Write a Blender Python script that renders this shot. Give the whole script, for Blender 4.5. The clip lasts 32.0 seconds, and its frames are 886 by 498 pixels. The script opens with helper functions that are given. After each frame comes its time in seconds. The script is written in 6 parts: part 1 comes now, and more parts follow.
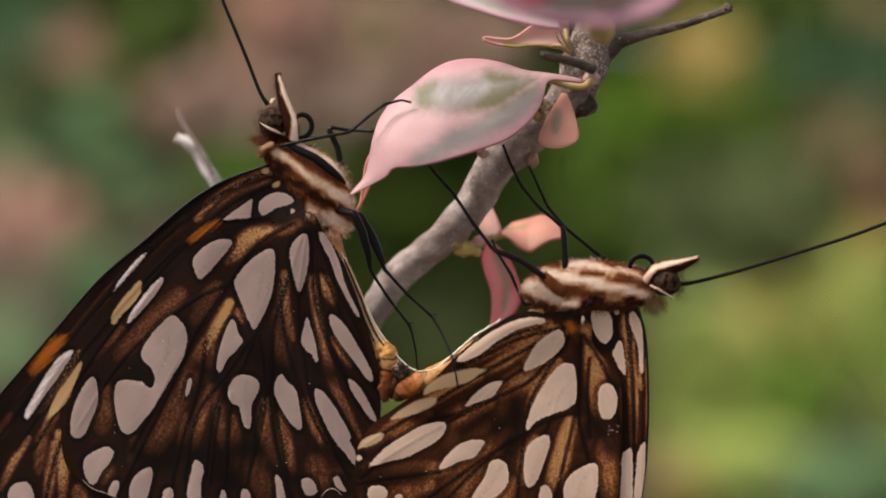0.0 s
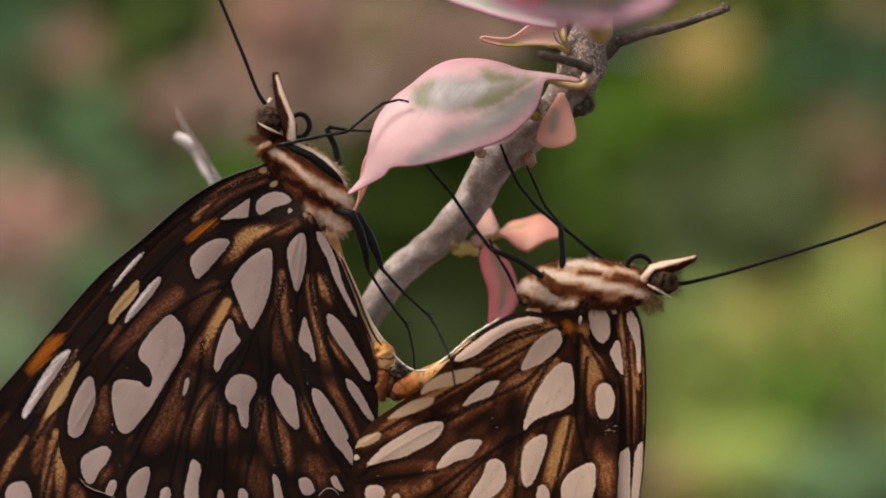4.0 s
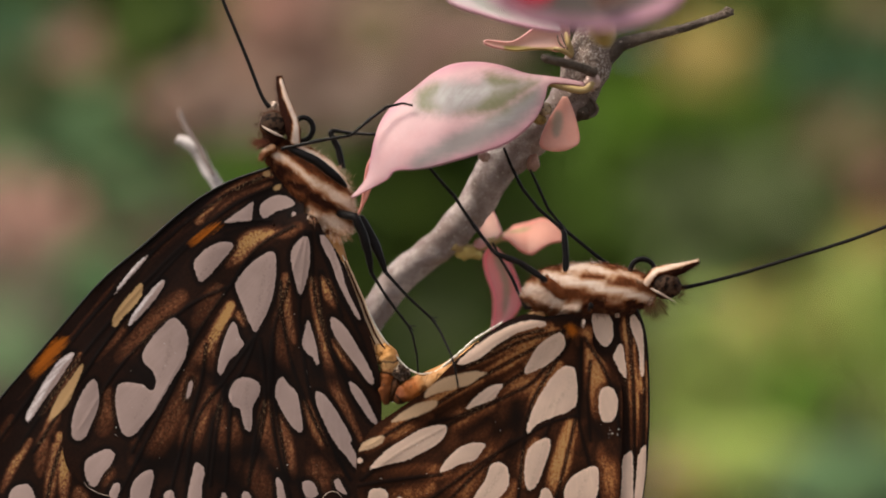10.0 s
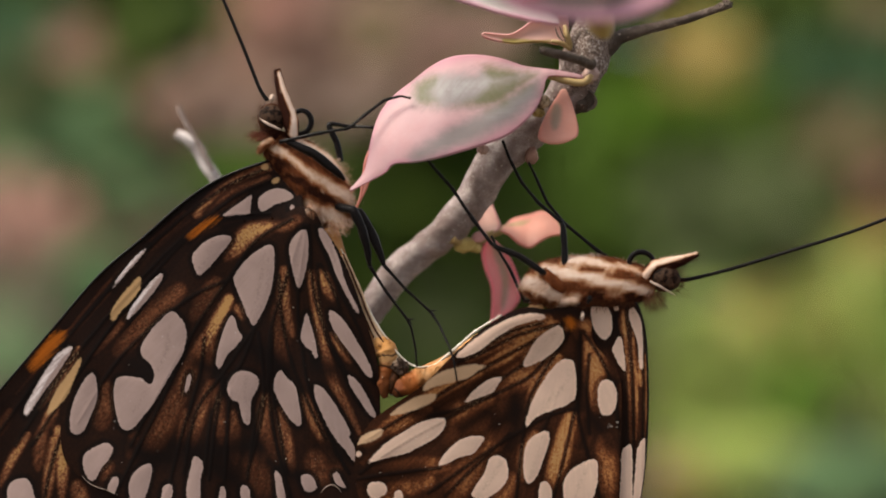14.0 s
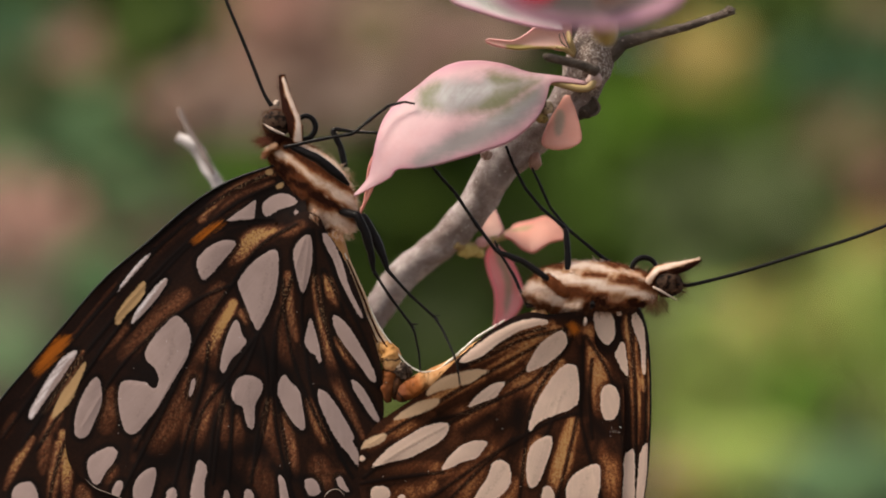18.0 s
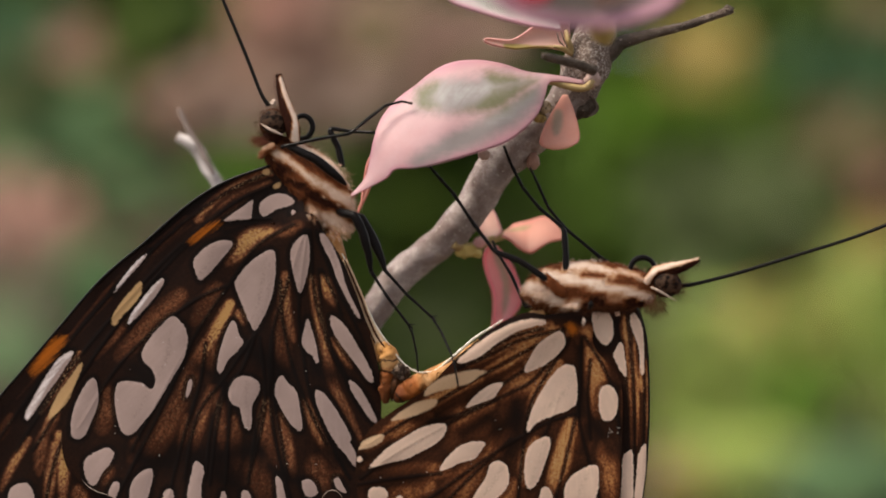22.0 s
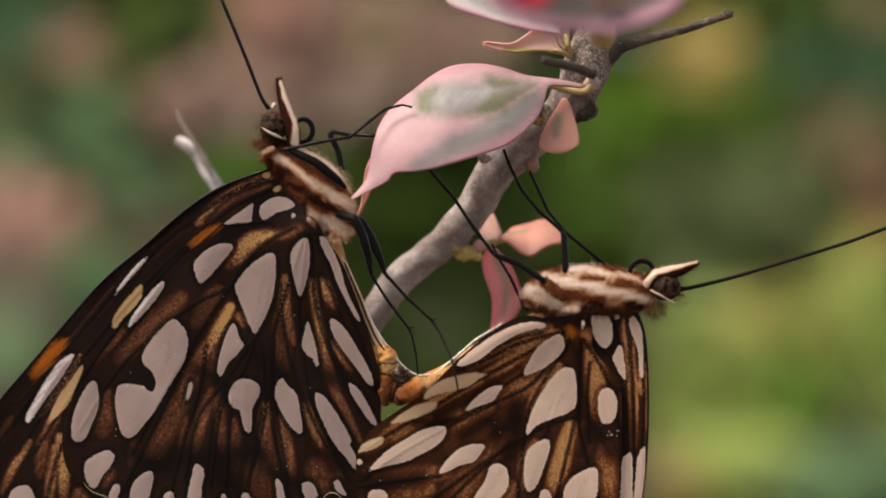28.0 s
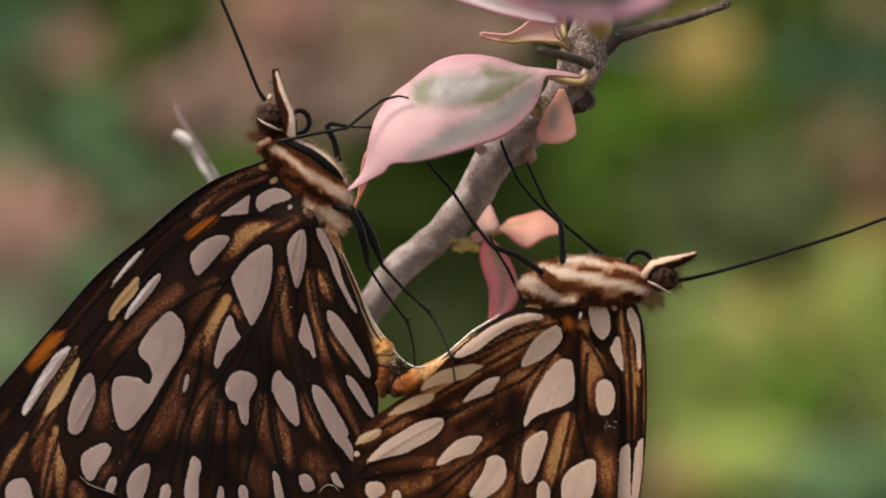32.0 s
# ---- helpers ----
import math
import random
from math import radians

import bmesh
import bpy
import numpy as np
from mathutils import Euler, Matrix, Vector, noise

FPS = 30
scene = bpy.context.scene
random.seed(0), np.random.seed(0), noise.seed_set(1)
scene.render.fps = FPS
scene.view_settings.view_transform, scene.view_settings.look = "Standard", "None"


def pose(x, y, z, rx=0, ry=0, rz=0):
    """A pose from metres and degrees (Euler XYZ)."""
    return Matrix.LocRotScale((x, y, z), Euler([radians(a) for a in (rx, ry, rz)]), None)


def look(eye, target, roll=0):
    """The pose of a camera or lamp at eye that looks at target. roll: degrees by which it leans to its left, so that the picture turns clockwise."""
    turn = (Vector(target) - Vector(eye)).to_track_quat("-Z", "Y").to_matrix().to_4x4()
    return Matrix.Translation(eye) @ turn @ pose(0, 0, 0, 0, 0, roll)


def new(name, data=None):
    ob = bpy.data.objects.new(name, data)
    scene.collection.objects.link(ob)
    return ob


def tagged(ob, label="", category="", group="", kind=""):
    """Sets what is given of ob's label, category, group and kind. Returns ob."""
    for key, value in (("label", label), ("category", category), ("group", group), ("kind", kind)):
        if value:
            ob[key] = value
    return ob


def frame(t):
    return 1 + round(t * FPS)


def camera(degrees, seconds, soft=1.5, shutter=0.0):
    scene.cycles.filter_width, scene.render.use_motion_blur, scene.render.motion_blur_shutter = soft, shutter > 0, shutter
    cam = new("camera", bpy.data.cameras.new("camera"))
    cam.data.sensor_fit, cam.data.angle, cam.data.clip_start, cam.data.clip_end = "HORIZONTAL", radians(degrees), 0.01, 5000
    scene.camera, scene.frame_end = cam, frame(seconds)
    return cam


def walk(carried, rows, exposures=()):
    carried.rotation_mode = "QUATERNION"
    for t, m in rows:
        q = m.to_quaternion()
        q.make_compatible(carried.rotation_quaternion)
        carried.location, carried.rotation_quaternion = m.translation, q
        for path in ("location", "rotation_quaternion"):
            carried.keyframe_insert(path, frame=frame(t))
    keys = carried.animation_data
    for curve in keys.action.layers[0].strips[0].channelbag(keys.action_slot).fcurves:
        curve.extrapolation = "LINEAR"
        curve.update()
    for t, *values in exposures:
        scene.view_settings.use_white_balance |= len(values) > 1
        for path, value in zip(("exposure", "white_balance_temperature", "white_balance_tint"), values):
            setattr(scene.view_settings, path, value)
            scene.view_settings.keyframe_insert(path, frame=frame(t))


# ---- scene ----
# ---- camera: a still macro lens on a tripod, at the height of the branch ----
FOV = 24.0
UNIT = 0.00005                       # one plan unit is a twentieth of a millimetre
DIST = 784 * UNIT / math.tan(radians(FOV / 2))   # lens to the plane in focus
HEIGHT = 1.0                         # the plan's middle over the ground
cam = camera(FOV, 32.0, soft=1.9)
walk(cam, [(t, pose(0, -DIST, HEIGHT, 90, 0, 0)) for t in (0.0, 32.0)], exposures=[(0.0, 0.88, 7000, 12), (32.0, 0.88, 7000, 12)])
cam.data.dof.use_dof = True
cam.data.dof.focus_distance = DIST
cam.data.dof.aperture_fstop = 10.0

# the sway of the branch in the wind: seconds, shift right, shift down, growth by nearness, turn; the dry twig's own shift right and down
SWAY = [
    (0, -1.7, -5.3, 1.0009, -0.07, -2, -2),
    (0.5, -1.2, 2, 1.0012, -0.03, 0, 3),
    (1, -0.3, -1.5, 1.0001, 0.02, 2, 0),
    (1.5, -2.1, 7.7, 1.0018, 0.04, 0, 6),
    (2, 0.7, 3.2, 1.0007, 0.07, 2, 3),
    (2.5, -3.4, 1.8, 1.0032, -0.08, -2, 2),
    (3, -2.7, 3.7, 1.0034, 0.01, -3, 3),
    (3.5, -4.5, -3.3, 1.0009, -0.03, -3, -2),
    (5.5, -7.4, -8.1, 1.0036, -0.07, -5, -7),
    (5.6, -3.5, 23.3, 1.0049, -0.05, -2.2, 13.7),
    (5.7, -5.6, 25.4, 1.0063, -0.03, -4.9, 15.4),
    (5.8, -4.8, 12.3, 1.0076, -0.01, -4.8, 7.2),
    (5.9, -11, 14.4, 1.009, 0.01, -11.1, 8.9),
    (6, -22.2, 9.4, 1.0103, 0.03, -22, 6),
    (6.1, -20.3, 7.3, 1.0102, -0.02, -20.7, 4.5),
    (6.2, -17.4, 1.2, 1.0101, -0.07, -18.4, 0.3),
    (6.3, -18.6, 6.2, 1.01, -0.13, -19.8, 3.3),
    (6.4, -17.7, 6.1, 1.0099, -0.18, -19.3, 3.1),
    (6.5, -15.8, -6.1, 1.0098, -0.23, -18, -5),
    (6.6, -3.1, 20.2, 1.0114, -0.16, -7.3, 11.7),
    (6.7, -14.7, 11.1, 1.013, -0.09, -18.5, 5.5),
    (6.8, -7.1, 26.2, 1.0145, -0.02, -12.3, 15),
    (6.9, -18.7, 19.2, 1.0161, 0.05, -23.5, 10.1),
    (7, -15.1, 33.3, 1.0177, 0.12, -21, 19),
    (7.1, -17.1, 23.1, 1.0147, 0.13, -21.7, 13.4),
    (7.2, -23.1, 6.9, 1.0117, 0.13, -26, 3.9),
    (7.3, -12.9, 24, 1.0086, 0.14, -15.7, 16),
    (7.4, -16.9, 3.8, 1.0056, 0.14, -18.2, 3.8),
    (7.5, -6.8, 14.8, 1.0026, 0.15, -8, 12),
    (7.6, -17.9, 21.2, 1.0027, 0.13, -17.8, 16),
    (7.7, -13.8, 21.6, 1.0027, 0.1, -14, 16.1),
    (7.8, -20.8, 14.9, 1.0028, 0.08, -20.2, 11.5),
    (7.9, -15.7, 15.2, 1.0028, 0.05, -15.5, 11.6),
    (8, -19.7, 14.6, 1.0029, 0.03, -19, 11),
    (8.1, -10.3, 4.2, 1.0026, 0, -10.4, 4.5),
    (8.2, -5, 15.9, 1.0023, -0.02, -5.5, 12.4),
    (8.3, -2.8, 13.6, 1.0021, -0.05, -3.3, 11.2),
    (8.5, -8.3, 4.8, 1.0015, -0.1, -8, 6),
    (9, -1.3, -0, 0.9999, -0.02, -3, 0),
    (9.5, 3.8, -2.1, 0.9977, 0.05, 2, -1),
    (10, 0, -0, 1, -0, 0, 0),
    (10.5, 2.9, 3.3, 0.9994, 0.06, 3, 3),
    (11, -1.4, -1.5, 1.0002, -0, 0, 0),
    (11.5, -1.4, 3.5, 1.0009, -0, 0, 3),
    (12, -3.7, -1.5, 1.0014, -0.01, -3, -1),
    (12.5, -3.5, -0.6, 1.0022, -0.01, -3, -2),
    (13, -1.3, -2.7, 1.0006, -0.04, -2, -4),
    (13.5, -3.6, -6.3, 1.0024, -0.03, -2, -5),
    (14, -2.5, -12.3, 1.0015, -0.08, -2, -9),
    (14.1, -6.9, -13.5, 1.0025, 0, -6.7, -9.5),
    (14.2, -6.3, -12.7, 1.0034, 0.08, -6.9, -8.7),
    (14.3, -5.6, -9.9, 1.0044, 0.17, -7.1, -6.6),
    (14.4, -9, -10.2, 1.0053, 0.25, -10.9, -6.5),
    (14.5, 1.7, 17.9, 1.0063, 0.33, -2, 12),
    (16.5, -17, 18.8, 1.0035, 0.16, -17, 14),
    (16.6, -14.2, 20.7, 1.0029, 0.1, -14.5, 15.2),
    (16.7, -20.5, 13.6, 1.0023, 0.04, -20.3, 10.5),
    (16.8, -16.8, 13.5, 1.0016, -0.02, -16.9, 10.4),
    (16.9, -19, 13.4, 1.001, -0.08, -19, 10.3),
    (17, -11.2, 2.2, 1.0004, -0.14, -12, 3),
    (17.1, -7.1, 12.3, 1.0003, -0.11, -8.6, 9.4),
    (17.2, -3.1, 11.3, 1.0003, -0.07, -5.2, 8.5),
    (17.3, -7.1, -0.8, 1.0002, -0.04, -9.1, 0.4),
    (17.5, -3, 2.2, 1.0001, 0.03, -6, 2),
    (18, 3.8, -3.1, 0.9979, 0.02, 0, -3),
    (18.5, 1.6, -7.5, 0.9996, 0.02, 0, -5),
    (19, -0, 0.5, 1.0005, 0.01, 0, 0),
    (19.5, 1.9, -1.2, 0.9995, 0.05, 0, -2),
    (20, -2.7, 1.1, 1.0015, -0.06, -3, 0),
    (20.5, 1.8, 2.6, 1, 0.04, 2, 2),
    (21, -4, -5.1, 1.0008, -0.08, -3, -3),
    (21.5, -4.4, 0.2, 1.0005, -0.01, -5, -2),
    (22, -0.3, -2.9, 1.0015, 0, 0, -3),
    (22.5, -3.8, -7.4, 1.0004, 0.02, -2, -6),
    (23, -7.6, -12.6, 1.0021, -0.07, -5, -9),
    (23.1, -6, -12.8, 1.003, -0.02, -4.7, -8.8),
    (23.2, -5.5, -11.1, 1.0039, 0.03, -5.4, -7.3),
    (23.3, -7.9, -9.3, 1.0047, 0.07, -8.8, -5.7),
    (23.4, -0.3, 19.8, 1.0056, 0.12, -3.1, 13.5),
    (23.5, -7.8, 24.6, 1.0065, 0.17, -11, 17),
    (23.6, -7.8, 12.6, 1.0064, 0.16, -11.5, 8.6),
    (23.7, -6.9, 11.8, 1.0064, 0.15, -11.1, 7.4),
    (23.8, -20.1, 9.9, 1.0063, 0.15, -23.4, 5.6),
    (23.9, -21.1, 8, 1.0063, 0.14, -24.8, 3.8),
    (24, -13.1, 3.1, 1.0062, 0.13, -18, 0),
    (24.1, -19.1, 2.1, 1.0071, 0.15, -23.6, -0.8),
    (24.2, -12, 11.2, 1.008, 0.18, -17.3, 4.9),
    (24.3, -21, -4, 1.009, 0.2, -25.6, -5.1),
    (24.4, -7.8, 5.1, 1.0099, 0.23, -13.9, 0.6),
    (24.5, -7.8, 18.2, 1.0108, 0.25, -14, 9),
    (24.6, -12.5, 13.5, 1.0113, 0.24, -17.7, 6.4),
    (24.7, -6.1, 28, 1.0119, 0.24, -11.4, 16.3),
    (24.8, -20.9, 20.3, 1.0124, 0.23, -24.2, 11.8),
    (24.9, -11.4, 39.9, 1.013, 0.23, -15.2, 25),
    (25, -26.2, 13, 1.0135, 0.22, -28, 8),
    (25.1, -19.9, 16.9, 1.0116, 0.18, -22, 10.9),
    (25.2, -16.6, 19.8, 1.0097, 0.14, -18.7, 13.2),
    (25.3, -12.3, 6.5, 1.0077, 0.11, -14.5, 4.9),
    (25.4, -19.2, 19.5, 1.0058, 0.07, -20.3, 13.7),
    (25.5, -15.9, 19.3, 1.0039, 0.03, -17, 14),
    (27.5, -7.2, -1.5, 1.002, -0.12, -6, -2),
    (27.6, 0.7, 5, 1.0014, -0.09, 0.8, 2.5),
    (27.7, 2.6, -3.7, 1.0008, -0.07, 2.1, -2.9),
    (27.8, -2.6, -3.2, 1.0003, -0.04, -2.9, -2.4),
    (28, -0.8, 2.7, 0.9991, 0.01, -2, 2),
    (28.5, -1.3, 1.5, 1.0007, -0.01, -2, 0),
    (29, -2.9, 6, 1.0004, 0.02, -3, 3),
    (29.5, -4.2, -3.3, 1.0002, -0.03, -2, -2),
    (30, -5, 1, 1.0029, -0.05, -5, 0),
    (30.5, -3.5, 0.6, 1.0018, 0.04, -5, -2),
    (31, -2.8, -6.1, 1.0006, -0.02, 0, -5),
    (31.5, -4.2, -9.6, 1.001, -0.08, -3, -8),
    (32, -6, -12.5, 1.0015, -0.1, -5, -9),
]

# ---- world and sun ----
world = bpy.data.worlds.new("sky")
scene.world = world
world.use_nodes = True
wn = world.node_tree.nodes
sky = wn.new("ShaderNodeTexSky")
sky.sky_type, sky.sun_disc = "NISHITA", False
sky.sun_elevation, sky.sun_rotation = radians(59), radians(255)
sky.air_density, sky.dust_density = 1.0, 3.0
haze = wn.new("ShaderNodeHueSaturation")     # a milky, thinly clouded sky
haze.inputs["Saturation"].default_value = 0.35
world.node_tree.links.new(sky.outputs[0], haze.inputs["Color"])
world.node_tree.links.new(haze.outputs[0], wn["Background"].inputs[0])
wn["Background"].inputs[1].default_value = 0.13
sun = new("sun", bpy.data.lights.new("sun", "SUN"))
sun.data.energy, sun.data.angle, sun.data.color = 2.8, radians(24), (1.0, 0.92, 0.80)
sun.matrix_world = look((-1.05, -0.28, 1.8), (0, 0, 0))


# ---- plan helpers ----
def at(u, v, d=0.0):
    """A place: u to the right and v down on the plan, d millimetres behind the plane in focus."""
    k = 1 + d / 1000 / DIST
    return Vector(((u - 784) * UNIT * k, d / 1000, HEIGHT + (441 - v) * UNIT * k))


def at_many(u, v, d):
    k = 1 + d / 1000 / DIST
    return np.stack([(u - 784) * UNIT * k, d / 1000 + 0 * u, HEIGHT + (441 - v) * UNIT * k], axis=1)


def smooth(points, steps=6, closed=False):
    """A smooth line through the points."""
    p = np.array(points, float)
    n = len(p)
    out = []
    for i in range(n if closed else n - 1):
        a, b, c, d = (p[(i + k) % n] if closed else p[min(max(i + k, 0), n - 1)] for k in (-1, 0, 1, 2))
        for s in range(steps):
            t = s / steps
            out.append(0.5 * (2 * b + (c - a) * t + (2 * a - 5 * b + 4 * c - d) * t * t + (3 * b - a - 3 * c + d) * t ** 3))
    if not closed:
        out.append(p[-1])
    return np.array(out)


def thing(name, base, label, category, group=""):
    ob = new(name)
    ob.empty_display_size = 0.005
    ob.location = base
    return tagged(ob, label, category, group)


def mesh_part(name, verts, faces, material, parent, label="", attrs=None, flat=False):
    """One mesh object under a thing; verts in world places."""
    root = parent
    while root.parent:
        root = root.parent
    me = bpy.data.meshes.new(name)
    v = np.array(verts, float) - np.array(root.location)
    me.from_pydata(v.tolist(), [], faces if isinstance(faces, list) else faces.tolist())
    for key, values in (attrs or {}).items():
        me.attributes.new(key, "FLOAT", "POINT").data.foreach_set("value", np.asarray(values, np.float32))
    if not flat:
        me.shade_smooth()
    me.materials.append(material)
    me.update()
    ob = new(name, me)
    ob.parent = parent
    if label:
        tagged(ob, label)
    return ob


def tube_mesh(path, radii, sides=10, bumps=0.0, squash=1.0, seed=0, freq=900.0):
    """Verts and faces of a closed tube along a path; also the share of its length and the turn round it of each vert."""
    p = np.array([tuple(q) for q in path], float)
    n = len(p)
    r = np.interp(np.linspace(0, 1, n), np.linspace(0, 1, len(radii)), radii)
    tan = np.gradient(p, axis=0)
    tan /= np.linalg.norm(tan, axis=1)[:, None] + 1e-12
    side = np.cross(tan, (0.0, 1.0, 0.0))
    side /= np.linalg.norm(side, axis=1)[:, None] + 1e-12
    front = np.cross(side, tan)
    verts, along, turn = [], [], []
    for i in range(n):
        for j in range(sides):
            a = 2 * math.pi * j / sides
            q = side[i] * math.cos(a) + front[i] * math.sin(a) * squash
            k = r[i]
            if bumps:
                k *= 1 + bumps * noise.noise(Vector(p[i] * freq + q * 1.5) + Vector((seed, 0, 0)))
            verts.append(p[i] + q * k)
            along.append(i / (n - 1))
            turn.append(a)
    faces = [(i * sides + j, i * sides + (j + 1) % sides, (i + 1) * sides + (j + 1) % sides, (i + 1) * sides + j) for i in range(n - 1) for j in range(sides)]
    faces.append(tuple(range(sides))[::-1])
    faces.append(tuple((n - 1) * sides + j for j in range(sides)))
    return verts, faces, along, turn


def tube(name, plan, radii, material, parent, label="", sides=10, bumps=0.0, squash=1.0, steps=6, seed=0, freq=900.0):
    """A tube along plan points (u, v, d); radii in plan units."""
    path = [at(*q) for q in smooth(plan, steps)]
    verts, faces, along, turn = tube_mesh(path, [q * UNIT for q in radii], sides, bumps, squash, seed, freq)
    return mesh_part(name, verts, faces, material, parent, label, {"along": along})


# ---- materials ----
class Nodes:
    """A short hand for node materials."""

    def __init__(self, name, roughness=0.6, **more):
        self.m = bpy.data.materials.new(name)
        self.m.use_nodes = True
        self.t = self.m.node_tree
        self.out = self.t.nodes["Principled BSDF"]
        self.set(self.out, Roughness=roughness, **more)

    def set(self, node, **inputs):
        for key, value in inputs.items():
            socket = node.inputs[int(key[1:]) if key[0] == "i" and key[1:].isdigit() else key.replace("_", " ")]
            if isinstance(value, bpy.types.NodeSocket):
                self.t.links.new(value, socket)
            else:
                socket.default_value = value

    def attr(self, name):
        n = self.t.nodes.new("ShaderNodeAttribute")
        n.attribute_name = name
        return n.outputs["Fac"]

    def math(self, op, a, b=0.0, c=0.0):
        n = self.t.nodes.new("ShaderNodeMath")
        n.operation = op
        self.set(n, i0=a, i1=b, i2=c)
        return n.outputs[0]

    def step(self, value, low, high):
        n = self.t.nodes.new("ShaderNodeMapRange")
        n.interpolation_type = "SMOOTHSTEP"
        self.set(n, Value=value, From_Min=low, From_Max=high)
        return n.outputs[0]

    def noise(self, scale, detail=3.0, rough=0.6, stretch=(1, 1, 1)):
        c = self.t.nodes.new("ShaderNodeTexCoord")
        mp = self.t.nodes.new("ShaderNodeMapping")
        self.set(mp, Vector=c.outputs["Object"], Scale=stretch)
        n = self.t.nodes.new("ShaderNodeTexNoise")
        self.set(n, Vector=mp.outputs[0], Scale=scale, Detail=detail, Roughness=rough)
        return n.outputs[0]

    def fibre(self, across, along, fine, coarse):
        """Noise drawn out along one attribute."""
        c = self.t.nodes.new("ShaderNodeCombineXYZ")
        self.set(c, X=self.math("MULTIPLY", self.attr(across), fine), Y=self.math("MULTIPLY", self.attr(along), coarse))
        n = self.t.nodes.new("ShaderNodeTexNoise")
        self.set(n, Vector=c.outputs[0], Scale=1.0, Detail=4.0, Roughness=0.65)
        return n.outputs[0]

    def mix(self, fac, a, b):
        n = self.t.nodes.new("ShaderNodeMix")
        n.data_type = "RGBA"
        self.set(n, i0=fac)
        for i, value in ((6, a), (7, b)):
            if isinstance(value, bpy.types.NodeSocket):
                self.t.links.new(value, n.inputs[i])
            else:
                n.inputs[i].default_value = (*value, 1)
        return n.outputs[2]

    def ramp(self, fac, *stops):
        n = self.t.nodes.new("ShaderNodeValToRGB")
        e = n.color_ramp.elements
        while len(e) < len(stops):
            e.new(0.5)
        for q, (place, colour) in zip(e, stops):
            q.position, q.color = place, (*colour, 1)
        self.set(n, Fac=fac)
        return n.outputs[0]

    def bump(self, height, strength=0.3, distance=0.0001):
        n = self.t.nodes.new("ShaderNodeBump")
        self.set(n, Height=height, Strength=strength, Distance=distance)
        self.set(self.out, Normal=n.outputs[0])

    def colour(self, value, glow=0.0):
        """The base colour; glow: the share of light that passes through a thin sheet."""
        if isinstance(value, tuple):
            value = (*value, 1)
        self.set(self.out, Base_Color=value)
        if glow:
            thin = self.t.nodes.new("ShaderNodeBsdfTranslucent")
            self.set(thin, Color=value)
            both = self.t.nodes.new("ShaderNodeMixShader")
            self.set(both, i0=glow, i1=self.out.outputs[0], i2=thin.outputs[0])
            self.t.links.new(both.outputs[0], self.t.nodes["Material Output"].inputs[0])
        return self.m


